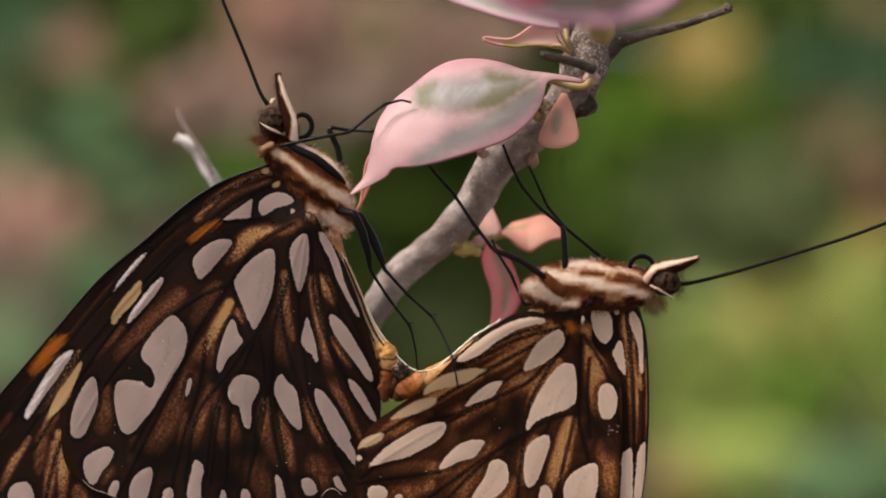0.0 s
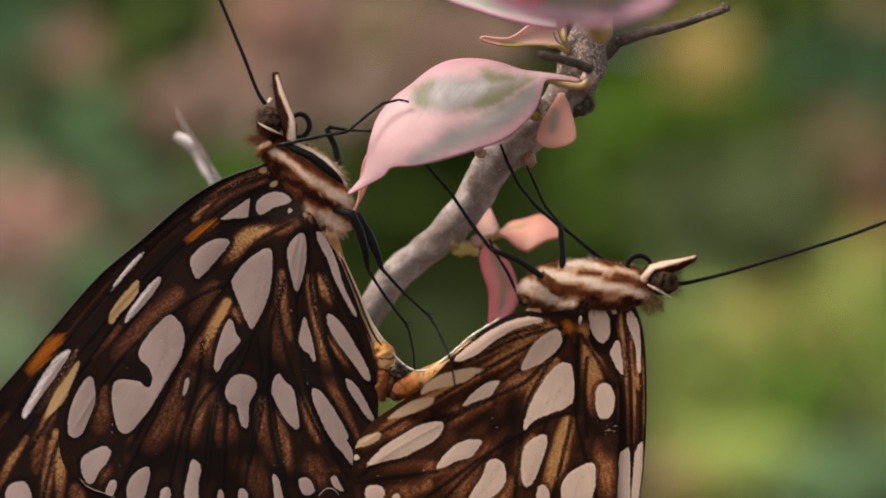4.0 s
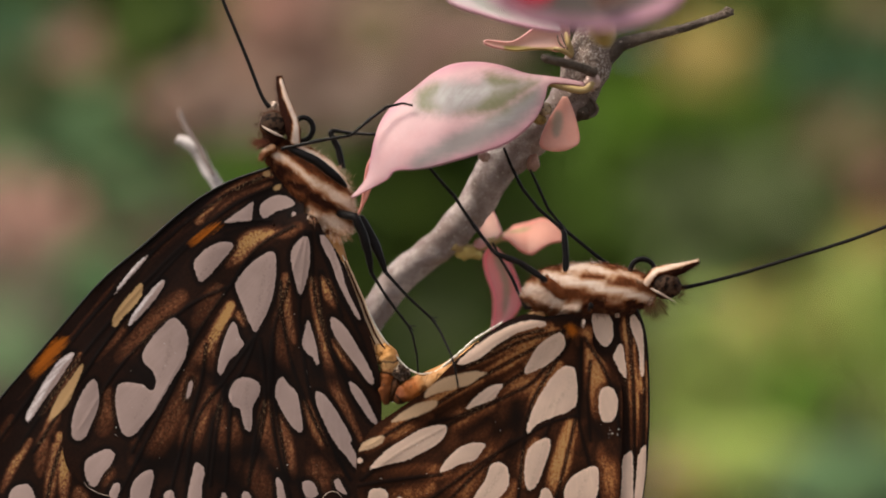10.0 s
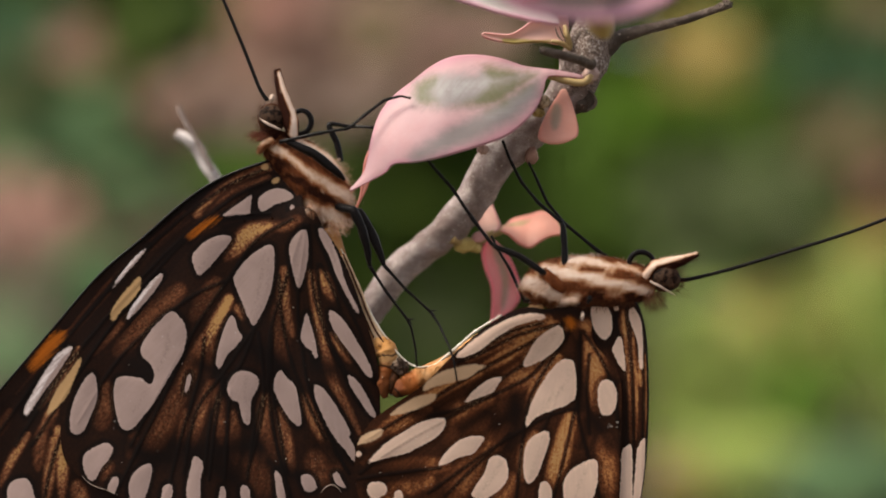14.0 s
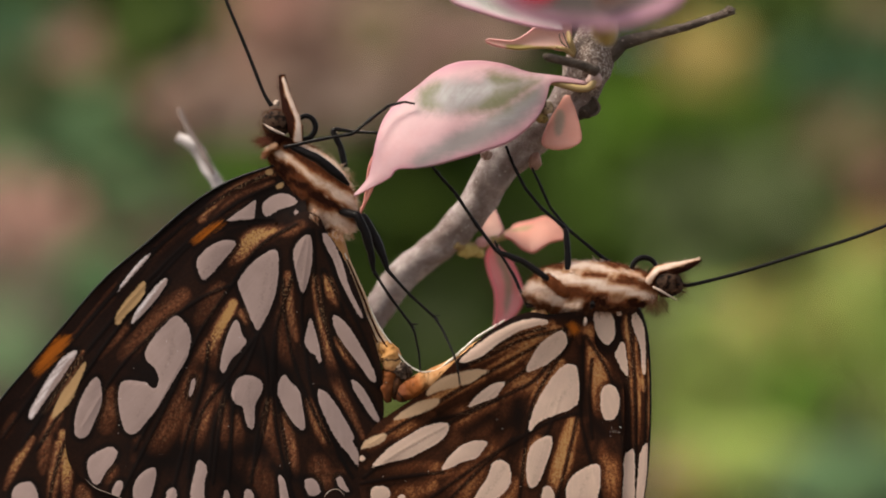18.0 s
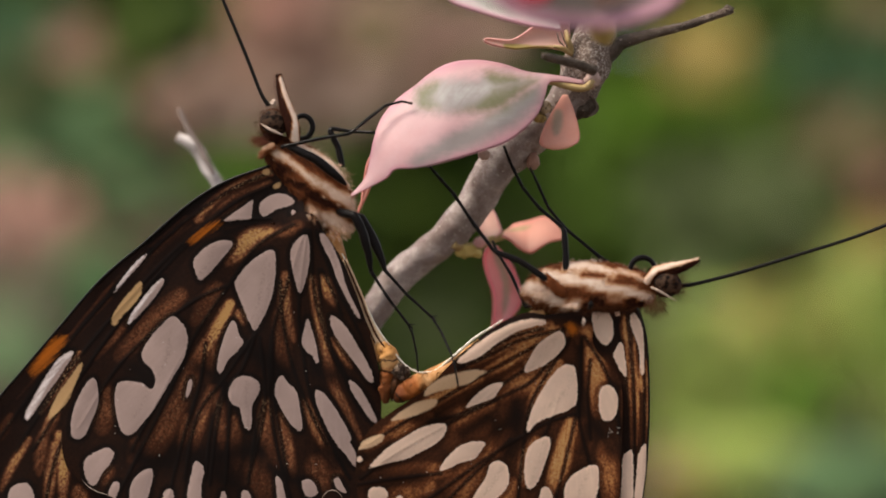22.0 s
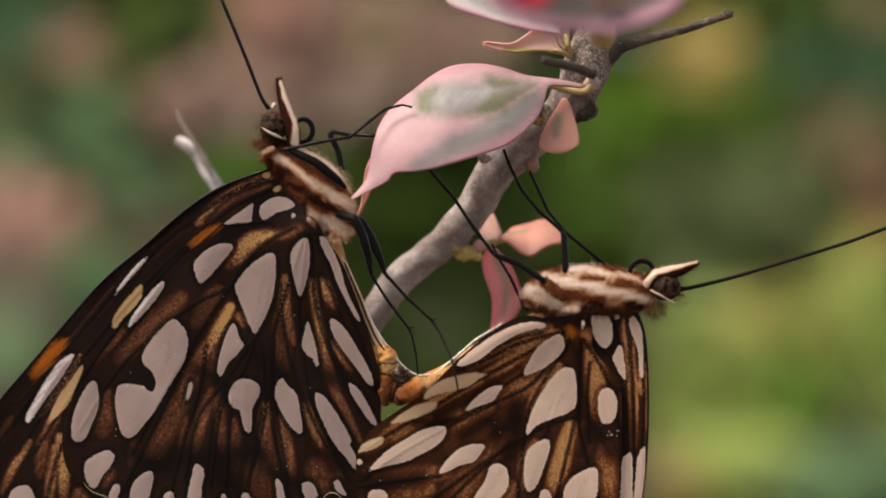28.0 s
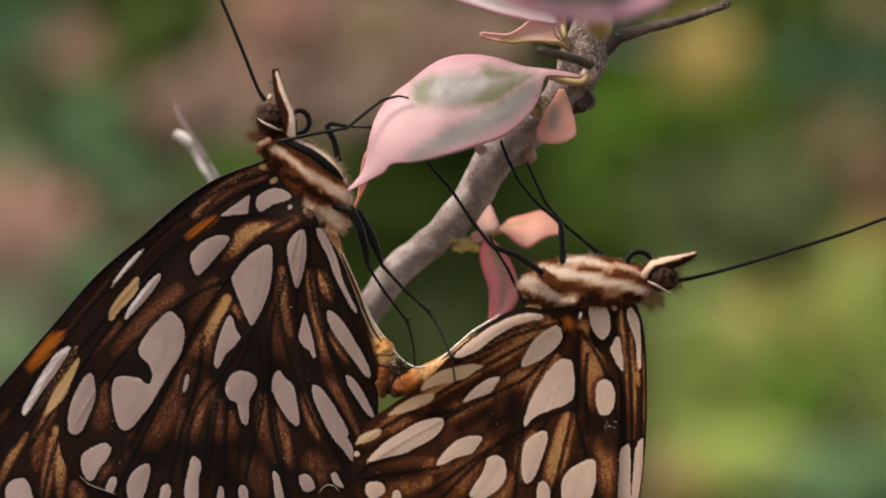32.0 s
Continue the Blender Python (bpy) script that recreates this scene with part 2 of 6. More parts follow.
def wing_material(name, dark, brown, tan, gold, silver, cream_tone, border):
    g = Nodes(name, 0.62, Specular_IOR_Level=0.10)
    fine = g.noise(9000, 2, 0.5)
    scales = g.noise(4200, 3, 0.75)
    broad = g.noise(450, 2, 0.5)
    rays = g.fibre("ray", "reach", 1.1, 0.16)
    jag = g.math("MULTIPLY", g.math("SUBTRACT", g.math("ADD", g.math("MULTIPLY", g.noise(6000, 2, 0.6), 0.75), g.math("MULTIPLY", g.noise(2000, 2, 0.6), 0.25)), 0.5), 0.42)
    warmth = g.math("MULTIPLY", g.attr("warm"), g.math("MULTIPLY_ADD", broad, 0.8, 0.6))
    warmth = g.math("MULTIPLY", warmth, g.math("MULTIPLY_ADD", g.step(rays, 0.28, 0.72), 0.5, 0.76))
    warmth = g.math("MULTIPLY", warmth, g.math("MULTIPLY_ADD", g.step(scales, 0.3, 0.7), 0.75, 0.6))
    warmth = g.math("MULTIPLY", warmth, g.math("MULTIPLY_ADD", g.step(g.math("ADD", g.attr("vein"), g.math("MULTIPLY", jag, 0.35)), 0.05, 0.32), 0.9, 0.1))
    near = g.step(g.math("ADD", g.attr("spot"), g.math("MULTIPLY", jag, 0.4)), -0.55, -0.25)    # dark scales border each spot
    warmth = g.math("MULTIPLY", warmth, g.math("MULTIPLY_ADD", near, -border, 1.0))
    ground = g.ramp(warmth, (0.0, dark), (0.33, brown), (0.66, tan), (0.95, gold))
    orange = g.step(g.math("MULTIPLY_ADD", jag, 1.6, g.math("MULTIPLY_ADD", rays, 1.2, g.math("SUBTRACT", g.attr("orange"), 0.6))), -0.35, 0.3)
    orange = g.math("MULTIPLY", orange, g.math("MULTIPLY_ADD", rays, 0.9, 0.35))
    ground = g.mix(orange, ground, (0.50, 0.135, 0.012))
    cream = g.step(g.math("ADD", g.attr("cream"), jag), -0.06, 0.10)
    ground = g.mix(cream, ground, g.mix(scales, tuple(0.8 * c for c in cream_tone), cream_tone))
    spot = g.step(g.math("ADD", g.attr("spot"), jag), -0.02, 0.05)
    pearl = g.mix(g.math("MULTIPLY_ADD", broad, 1.8, -0.4), tuple(0.84 * c for c in silver), silver)
    pearl = g.mix(g.math("MULTIPLY", g.step(rays, 0.45, 0.7), 0.25), pearl, tuple(min(1.0, 1.18 * c) for c in silver))
    pearl = g.mix(g.math("MULTIPLY", g.step(scales, 0.5, 0.75), 0.3), pearl, tuple(0.76 * c for c in silver))
    rim = g.math("SUBTRACT", 1.0, g.step(g.math("ADD", g.attr("spot"), g.math("MULTIPLY", jag, 2.2)), 0.02, 0.26))
    pearl = g.mix(g.math("MULTIPLY", rim, 0.38), pearl, tuple(min(1.0, 1.32 * c) for c in silver))    # paler scales at each spot's edge
    # shade of folds in the spots, mixed into the pearl colour
    pearl = g.mix(g.math("MULTIPLY", g.math("MULTIPLY", g.attr("crease_shade"), g.step(g.math("ADD", scales, g.math("MULTIPLY", broad, 0.5)), 0.6, 1.0)), 0.5), pearl, tuple(0.5 * c for c in silver))
    # glossy sheen on some spots, painted in as a paler colour
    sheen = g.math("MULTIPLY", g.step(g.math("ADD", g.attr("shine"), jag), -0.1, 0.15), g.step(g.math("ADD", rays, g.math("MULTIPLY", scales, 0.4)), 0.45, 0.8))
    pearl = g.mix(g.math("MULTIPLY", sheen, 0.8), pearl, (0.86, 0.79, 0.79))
    flecks = g.math("MULTIPLY", g.step(fine, 0.58, 0.68), g.math("MINIMUM", g.math("MULTIPLY", g.math("MULTIPLY", g.attr("warm"), g.attr("warm")), 1.1), 0.7))
    ground = g.mix(flecks, ground, (0.56, 0.36, 0.19))
    g.set(g.out, Roughness=g.math("MULTIPLY_ADD", spot, -0.14, 0.60))
    g.bump(g.math("ADD", g.math("ADD", scales, g.math("MULTIPLY", rays, 0.6)), g.math("MULTIPLY", spot, 0.6)), 0.3, 0.00006)
    return g.colour(g.mix(spot, ground, pearl), 0.15)


mat_wing_dark = wing_material("dark_brown_wing_scales", (0.0036, 0.0016, 0.0012), (0.057, 0.0172, 0.0070), (0.195, 0.071, 0.032), (0.45, 0.25, 0.092), (0.39, 0.285, 0.26), (0.50, 0.31, 0.15), 0.8)
mat_wing_light = wing_material("warm_brown_wing_scales", (0.0058, 0.0023, 0.0013), (0.112, 0.033, 0.0115), (0.385, 0.155, 0.054), (0.50, 0.275, 0.105), (0.73, 0.53, 0.42), (0.68, 0.46, 0.29), 0.45)


def plain(name, a, b, roughness, scale, bump=0.3, depth=0.0001, **more):
    g = Nodes(name, roughness, **more)
    n = g.noise(scale, 4, 0.65)
    g.bump(n, bump, depth)
    return g.colour(g.ramp(n, (0.3, a), (0.7, b)))


mat_leg = plain("black_leg_cuticle", (0.003, 0.0026, 0.0028), (0.010, 0.008, 0.008), 0.34, 4000, Specular_IOR_Level=0.085)
mat_antenna = plain("dark_antenna", (0.0035, 0.0028, 0.0025), (0.008, 0.006, 0.005), 0.6, 6000, Specular_IOR_Level=0.1)


def eye_material():
    g = Nodes("mottled_brown_eye", 0.75, Specular_IOR_Level=0.08)
    facets = g.noise(9000, 1, 0.4)
    g.bump(facets, 0.3, 0.00004)
    return g.colour(g.mix(g.step(g.noise(2300, 2, 0.5), 0.42, 0.58), (0.055, 0.032, 0.021), (0.004, 0.002, 0.0015)))


mat_eye = eye_material()


def cracked(name, a, b, crack, scale=700, roughness=0.45, width=0.05, depth=0.85):
    """Horny skin with dark cracks."""
    g = Nodes(name, roughness, Specular_IOR_Level=0.12)
    n = g.noise(scale, 4, 0.7)
    line = g.math("ABSOLUTE", g.math("SUBTRACT", g.noise(scale * 0.9, 3, 0.6, (1, 1, 0.5)), 0.5))
    gap = g.math("SUBTRACT", 1.0, g.step(line, 0.0, width))
    g.bump(g.math("SUBTRACT", n, gap), 0.8, 0.0002)
    return g.colour(g.mix(g.math("MULTIPLY", gap, depth), g.ramp(n, (0.3, a), (0.7, b)), crack))


def ringed(name, stops, seams):
    """Horny skin whose colour changes along the part, with dark seams at some shares of its length."""
    g = Nodes(name, 0.6, Specular_IOR_Level=0.2)
    n = g.noise(1300, 4, 0.7)
    k = g.math("ADD", g.attr("along"), g.math("MULTIPLY", g.math("SUBTRACT", g.noise(700, 3, 0.6), 0.5), 0.22))
    col = g.ramp(k, *stops)
    col = g.mix(g.step(n, 0.5, 0.75), col, (0.10, 0.035, 0.01))
    for q in seams:
        gap = g.math("SUBTRACT", 1.0, g.step(g.math("ABSOLUTE", g.math("SUBTRACT", k, q)), 0.004, 0.028))
        col = g.mix(g.math("MULTIPLY", gap, 0.9), col, (0.018, 0.007, 0.004))
    g.bump(n, 0.7, 0.0002)
    return g.colour(col)


mat_abdomen = cracked("buff_abdomen_cuticle", (0.40, 0.17, 0.05), (0.64, 0.38, 0.19), (0.22, 0.09, 0.03), 500, 0.5, 0.02, 0.2)
mat_knob = cracked("grey_brown_genital_scales", (0.05, 0.03, 0.02), (0.22, 0.15, 0.11), (0.012, 0.006, 0.004), 1400, 0.6, 0.10)
mat_bud_speckled = cracked("speckled_tan_bud", (0.34, 0.23, 0.12), (0.60, 0.48, 0.36), (0.05, 0.035, 0.025), 2600, 0.7, 0.035)
mat_bud_ochre = cracked("ochre_bract", (0.26, 0.17, 0.045), (0.48, 0.36, 0.16), (0.05, 0.03, 0.012), 1700, 0.7, 0.03)
mat_rim = plain("pale_silky_rim", (0.58, 0.53, 0.43), (0.82, 0.78, 0.68), 0.5, 3000)
mat_palp = plain("pale_palp_scales", (0.33, 0.245, 0.195), (0.54, 0.43, 0.37), 0.7, 4000, Specular_IOR_Level=0.1)
mat_russet_hair = plain("russet_hair", (0.06, 0.02, 0.012), (0.20, 0.075, 0.045), 0.7, 3000, Specular_IOR_Level=0.05)
mat_brown_hair = plain("brown_hair", (0.025, 0.009, 0.005), (0.095, 0.036, 0.016), 0.7, 3000, Specular_IOR_Level=0.05)


def hair_material():
    g = Nodes("banded_cream_and_brown_hair", 0.7, Specular_IOR_Level=0.05)
    n = g.noise(1600, 3, 0.6)
    k = g.math("ADD", g.attr("band"), g.math("MULTIPLY", g.math("SUBTRACT", n, 0.5), 0.35))
    return g.colour(g.ramp(k, (0.2, (0.024, 0.007, 0.004)), (0.42, (0.20, 0.062, 0.022)), (0.6, (0.50, 0.28, 0.16)), (0.85, (0.76, 0.60, 0.49)), (1.0, (0.84, 0.71, 0.62))))


mat_hair = hair_material()


def bark_material(name, a, b, c, young=None, lichen=(0.55, 0.50, 0.45)):
    """young: the three tones of the rough, scaly bark on the upper wood."""
    g = Nodes(name, 0.85)
    n = g.noise(620, 6, 0.72)
    f = g.noise(4500, 4, 0.75)
    col = g.ramp(n, (0.3, tuple(0.6 * p + 0.4 * q for p, q in zip(a, b))), (0.5, b), (0.7, tuple(0.3 * p + 0.7 * q for p, q in zip(b, c))))
    col = g.mix(g.math("MULTIPLY", g.step(g.noise(230, 3, 0.55), 0.46, 0.64), 0.6), col, a)
    if young:
        speck = g.math("ADD", g.math("MULTIPLY", g.noise(4200, 4, 0.75), 0.75), g.math("MULTIPLY", n, 0.25))
        rough = g.ramp(speck, (0.36, young[0]), (0.5, young[1]), (0.62, young[2]))
        col = g.mix(g.step(g.math("ADD", g.attr("along"), g.math("MULTIPLY", g.math("SUBTRACT", n, 0.5), 0.15)), 0.72, 0.80), col, rough)
    col = g.mix(g.math("MULTIPLY", g.step(f, 0.56, 0.72), 0.4), col, tuple(0.5 * q for q in a))
    col = g.mix(g.step(g.noise(2600, 3, 0.6), 0.62, 0.7), col, lichen)
    g.bump(g.math("ADD", n, g.math("MULTIPLY", f, 0.6)), 1.0, 0.0006)
    return g.colour(col)


mat_bark = bark_material("grey_bark", (0.15, 0.095, 0.08), (0.40, 0.325, 0.31), (0.80, 0.74, 0.72), ((0.06, 0.036, 0.026), (0.21, 0.145, 0.115), (0.60, 0.53, 0.49)))
mat_bark_scale = bark_material("scaly_brown_bark", (0.06, 0.04, 0.03), (0.22, 0.165, 0.14), (0.50, 0.43, 0.39))
mat_bark_dark = bark_material("dark_twig_bark", (0.035, 0.023, 0.016), (0.11, 0.078, 0.058), (0.30, 0.24, 0.20), lichen=(0.30, 0.24, 0.20))
mat_bud_brown = plain("pinkish_brown_bud", (0.20, 0.10, 0.075), (0.42, 0.25, 0.20), 0.7, 900)
mat_bud_pink = plain("pinkish_grey_stub", (0.30, 0.19, 0.16), (0.52, 0.38, 0.34), 0.7, 900)
mat_petiole = plain("olive_buff_petiole", (0.26, 0.17, 0.065), (0.42, 0.31, 0.14), 0.6, 700)
mat_bud = plain("yellow_green_petiole", (0.36, 0.25, 0.065), (0.56, 0.45, 0.17), 0.6, 700)


def leaf_material(name, rim, inner, green, olive, rim_width=0.3):
    """A variegated leaf: rim along the edges, inner flesh, and the grey and olive patches of its pattern."""
    g = Nodes(name, 0.48, Specular_IOR_Level=0.3)
    n = g.noise(160, 3, 0.55)
    fine = g.noise(2500, 3, 0.6)
    blotch = g.noise(420, 4, 0.6)
    mid = g.math("SUBTRACT", 1.0, g.math("ABSOLUTE", g.math("MULTIPLY_ADD", g.attr("across"), 2.0, -1.0)))
    k = g.math("ADD", mid, g.math("MULTIPLY", g.math("SUBTRACT", n, 0.5), 0.35))
    col = g.mix(g.step(k, 0.0, rim_width), rim, inner)
    col = g.mix(g.math("MULTIPLY", g.step(blotch, 0.45, 0.7), 0.35), col, tuple(q * c for q, c in zip(inner, (1.0, 0.82, 0.78))))
    feather = g.fibre("ribs", "across", 2.2, 3.0)
    ragged = g.math("ADD", g.math("MULTIPLY", g.math("SUBTRACT", blotch, 0.5), 0.7), g.math("MULTIPLY", g.math("SUBTRACT", g.math("ADD", feather, g.noise(1300, 4, 0.7)), 1.0), 0.32))
    patch = g.step(g.math("ADD", g.attr("patch"), ragged), 0.1, 0.9)
    moss = g.step(g.math("ADD", g.attr("moss"), g.math("ADD", g.math("MULTIPLY", g.math("SUBTRACT", n, 0.5), 0.8), g.math("MULTIPLY", g.math("SUBTRACT", blotch, 0.5), 1.0))), 0.1, 0.85)
    tone = g.mix(g.math("MULTIPLY", g.step(g.noise(900, 4, 0.7), 0.4, 0.7), 0.5), green, tuple(1.18 * q for q in green))
    tone = g.mix(g.math("MULTIPLY", g.attr("frost"), g.step(g.math("ADD", blotch, g.math("MULTIPLY", feather, 0.5)), 0.5, 0.95)), tone, (0.41, 0.43, 0.44))
    col = g.mix(g.math("MULTIPLY", patch, 0.94), col, g.mix(moss, tone, olive))
    col = g.mix(g.math("MULTIPLY", fine, 0.18), col, tuple(0.6 * q for q in inner))
    vein = g.step(g.fibre("ribs", "across", 1.0, 0.0), 0.52, 0.6)
    g.bump(g.math("ADD", g.math("MULTIPLY", fine, 0.3), g.math("ADD", g.step(g.attr("rib"), 0.0, 0.04), g.math("MULTIPLY", vein, 0.2))), 0.04, 0.0002)
    return g.colour(col, 0.38)


mat_leaf_pink = leaf_material("pink_and_grey_green_leaf", (0.59, 0.305, 0.37), (0.605, 0.39, 0.42), (0.255, 0.245, 0.243), (0.10, 0.125, 0.042))
mat_leaf_salmon = leaf_material("salmon_leaf", (0.72, 0.315, 0.26), (0.73, 0.385, 0.31), (0.50, 0.36, 0.27), (0.45, 0.36, 0.20))
mat_leaf_peach = leaf_material("peach_leaf", (0.80, 0.38, 0.32), (0.80, 0.44, 0.36), (0.42, 0.35, 0.27), (0.42, 0.35, 0.2))
mat_leaf_cream = leaf_material("cream_pink_leaf", (0.74, 0.40, 0.39), (0.74, 0.49, 0.43), (0.40, 0.37, 0.32), (0.40, 0.33, 0.08))
mat_leaf_rose = leaf_material("rose_leaf", (0.90, 0.28, 0.34), (0.88, 0.44, 0.45), (0.48, 0.42, 0.32), (0.30, 0.22, 0.12))
mat_leaf_mauve = leaf_material("mauve_rimmed_grey_leaf", (0.50, 0.26, 0.345), (0.10, 0.07, 0.068), (0.06, 0.05, 0.045), (0.07, 0.028, 0.02), 0.34)
mat_leaf_white = leaf_material("white_and_mauve_leaf", (0.74, 0.42, 0.52), (0.66, 0.58, 0.58), (0.42, 0.43, 0.39), (0.36, 0.34, 0.14))
mat_red = plain("crimson_young_leaf", (0.17, 0.004, 0.018), (0.24, 0.010, 0.030), 0.6, 500, Specular_IOR_Level=0.1)


# ---- wings ----
def inside_distance(px, py, poly):
    """Signed distance from points to a closed outline, positive inside."""
    a = poly
    b = np.roll(poly, -1, axis=0)
    best = np.full(len(px), 1e9)
    odd = np.zeros(len(px), bool)
    for (ax, ay), (bx, by) in zip(a, b):
        dx, dy = bx - ax, by - ay
        t = np.clip(((px - ax) * dx + (py - ay) * dy) / (dx * dx + dy * dy + 1e-9), 0, 1)
        best = np.minimum(best, (px - ax - t * dx) ** 2 + (py - ay - t * dy) ** 2)
        if ay != by:
            odd ^= ((ay > py) != (by > py)) & (px < (bx - ax) * (py - ay) / (by - ay) + ax)
    return np.sqrt(best) * np.where(odd, 1, -1)


def line_distance(px, py, line):
    best = np.full(len(px), 1e9)
    for (ax, ay), (bx, by) in zip(line[:-1], line[1:]):
        dx, dy = bx - ax, by - ay
        t = np.clip(((px - ax) * dx + (py - ay) * dy) / (dx * dx + dy * dy + 1e-9), 0, 1)
        best = np.minimum(best, (px - ax - t * dx) ** 2 + (py - ay - t * dy) ** 2)
    return np.sqrt(best)


def blade(name, upper, lower, material, parent, label="", d=(0, 0), bulge=0.0, patch=None, rows=46, cols=22, tilt=0.0, moss=None, frost=None, wavy=0.12):
    """A leaf between its two edges, from stalk to tip. d: depth at stalk and tip in millimetres; bulge and tilt curve it across."""
    a = smooth(upper, 10)
    c = smooth(lower, 10)
    a = a[np.linspace(0, len(a) - 1, rows).round().astype(int)]
    c = c[np.linspace(0, len(c) - 1, rows).round().astype(int)]
    t, s = (q.ravel() for q in np.meshgrid(np.linspace(0, 1, rows), np.linspace(0, 1, cols), indexing="ij"))
    u = np.repeat(a[:, 0], cols) * (1 - s) + np.repeat(c[:, 0], cols) * s
    v = np.repeat(a[:, 1], cols) * (1 - s) + np.repeat(c[:, 1], cols) * s
    width = np.hypot(*(a - c).T)
    broad = np.repeat(np.minimum(1, 1.25 * width / width.max()), cols)
    depth = d[0] + (d[1] - d[0]) * t + broad * (bulge * np.sin(np.pi * s) + tilt * (0.5 - s))
    depth = depth + wavy * np.array([noise.noise(Vector((x / 45, y / 45, 0))) for x, y in zip(u, v)])
    none = np.zeros(len(u))
    faces = [(i * cols + j, i * cols + j + 1, (i + 1) * cols + j + 1, (i + 1) * cols + j) for i in range(rows - 1) for j in range(cols - 1)]
    ob = mesh_part(name, at_many(u, v, depth), faces, material, parent, label, {"along": t, "across": s, "patch": patch(u, v) if patch else none, "moss": moss(u, v) if moss else none, "frost": frost(u, v) if frost else none,
                   "rib": np.abs(s - 0.5), "ribs": t * 26 + np.abs(s - 0.5) * 14})
    solid = ob.modifiers.new("thickness", "SOLIDIFY")
    solid.thickness, solid.offset = 0.0002, 0.0
    return ob


def lobes(soft, *outlines):
    """A soft-edged patch of the plan from its outlines."""
    lines = [smooth(o, 4, closed=True) for o in outlines]
    return lambda u, v: np.clip(0.5 + np.max([inside_distance(u, v, o) for o in lines], axis=0) / soft, 0, 1)


class Wing:
    """A wing as a fine sheet with its pattern of scales: spots, streaks, veins."""

    def __init__(self, *outline, root=(0, 0), cell=2.6, warm=0.06, wide=1.05):
        self.wide = wide
        self.poly = smooth(outline, 8, closed=True)
        lo, hi = self.poly.min(0) - 4, self.poly.max(0) + 4
        nx, ny = (int(q) for q in (hi - lo) / cell)
        gx, gy = np.meshgrid(lo[0] + cell * np.arange(nx), lo[1] + cell * np.arange(ny))
        gx, gy = gx.ravel(), gy.ravel()
        sd = inside_distance(gx, gy, self.poly)
        keep = sd > -0.5 * cell
        i, j = np.meshgrid(np.arange(nx - 1), np.arange(ny - 1))
        q = (j * nx + i).ravel()
        quad = np.stack([q, q + 1, q + nx + 1, q + nx], axis=1)
        quad = quad[keep[quad].all(1)]
        used = np.unique(quad)
        back = np.zeros(nx * ny, int)
        back[used] = np.arange(len(used))
        self.faces = back[quad]
        self.u, self.v = gx[used], gy[used]
        # the outermost points move on to the outline
        edge = np.abs(sd[used]) < 0.75 * cell
        for n in np.nonzero(edge)[0]:
            a, b = self.poly, np.roll(self.poly, -1, axis=0)
            d = b - a
            t = np.clip(((self.u[n] - a[:, 0]) * d[:, 0] + (self.v[n] - a[:, 1]) * d[:, 1]) / ((d ** 2).sum(1) + 1e-9), 0, 1)
            near = a + t[:, None] * d
            k = ((near - (self.u[n], self.v[n])) ** 2).sum(1).argmin()
            self.u[n], self.v[n] = near[k]
        self.edge = np.maximum(inside_distance(self.u, self.v, self.poly), 0)
        n = len(self.u)
        self.field = {"spot": np.full(n, -9.0), "cream": np.full(n, -9.0), "orange": np.full(n, -9.0), "warm": np.full(n, warm), "vein": np.full(n, 9.0), "crease_shade": np.zeros(n), "shine": np.full(n, -9.0)}
        du, dv = self.u - root[0], self.v - root[1]
        self.field["ray"] = np.degrees(np.arctan2(du, dv + 1e-6))
        self.field["reach"] = np.hypot(du, dv) / 20

    def spot(self, *points, kind="spot"):
        line = smooth(points, 4, closed=True)
        near = ((self.u > line[:, 0].min() - 14) & (self.u < line[:, 0].max() + 14) & (self.v > line[:, 1].min() - 14) & (self.v < line[:, 1].max() + 14))
        if near.any():
            f = self.field[kind]
            f[near] = np.maximum(f[near], inside_distance(self.u[near], self.v[near], line) / 20)

    def streak(self, width, strength, *points):
        line = smooth(points, 5)
        n = len(line) - 1
        for i in range(n):
            t = i / max(1, n - 1)
            taper = 0.72 + 0.42 * math.sin(math.pi * t) - 0.22 * t
            fade = 1 - 0.45 * max(0, t - 0.4) / 0.6
            d = line_distance(self.u, self.v, line[i:i + 2]) / (width * self.wide * taper)
            self.field["warm"] = np.maximum(self.field["warm"], strength * fade * np.exp(-d ** 4))

    def crease_shade(self, width, *points):
        """The shade of a fold, painted as darker colour across a spot."""
        self.field["crease_shade"] = np.maximum(self.field["crease_shade"], np.exp(-(line_distance(self.u, self.v, smooth(points, 6)) / width) ** 2))

    def shade(self, width, *points):
        """Darker colour along a line, for dark scales and for painted shade."""
        self.field["warm"] = self.field["warm"] * (1 - 0.85 * np.exp(-(line_distance(self.u, self.v, smooth(points, 6)) / width) ** 2))

    def vein(self, *points):
        self.field["vein"] = np.minimum(self.field["vein"], line_distance(self.u, self.v, smooth(points, 6)) / 20)

    def build(self, name, material, parent, depth, bow, body, side, label=""):
        """depth: millimetres behind the plan's plane; bow curves the wing; round the line of the body it swells to its side."""
        ridge = -0.05 * np.exp(-(self.field["vein"] / 0.10) ** 2)
        wave = 0.05 * np.sin(self.u / 23 + self.v / 61) + 0.05 * np.sin(self.v / 31 - self.u / 47)
        puff = -0.03 * np.clip(self.field["spot"] / 0.4, 0, 1)
        swell = side * 1.15 * np.exp(-(line_distance(self.u, self.v, body) / 55) ** 2)
        d = depth + bow(self.u, self.v) + ridge + wave + puff + swell
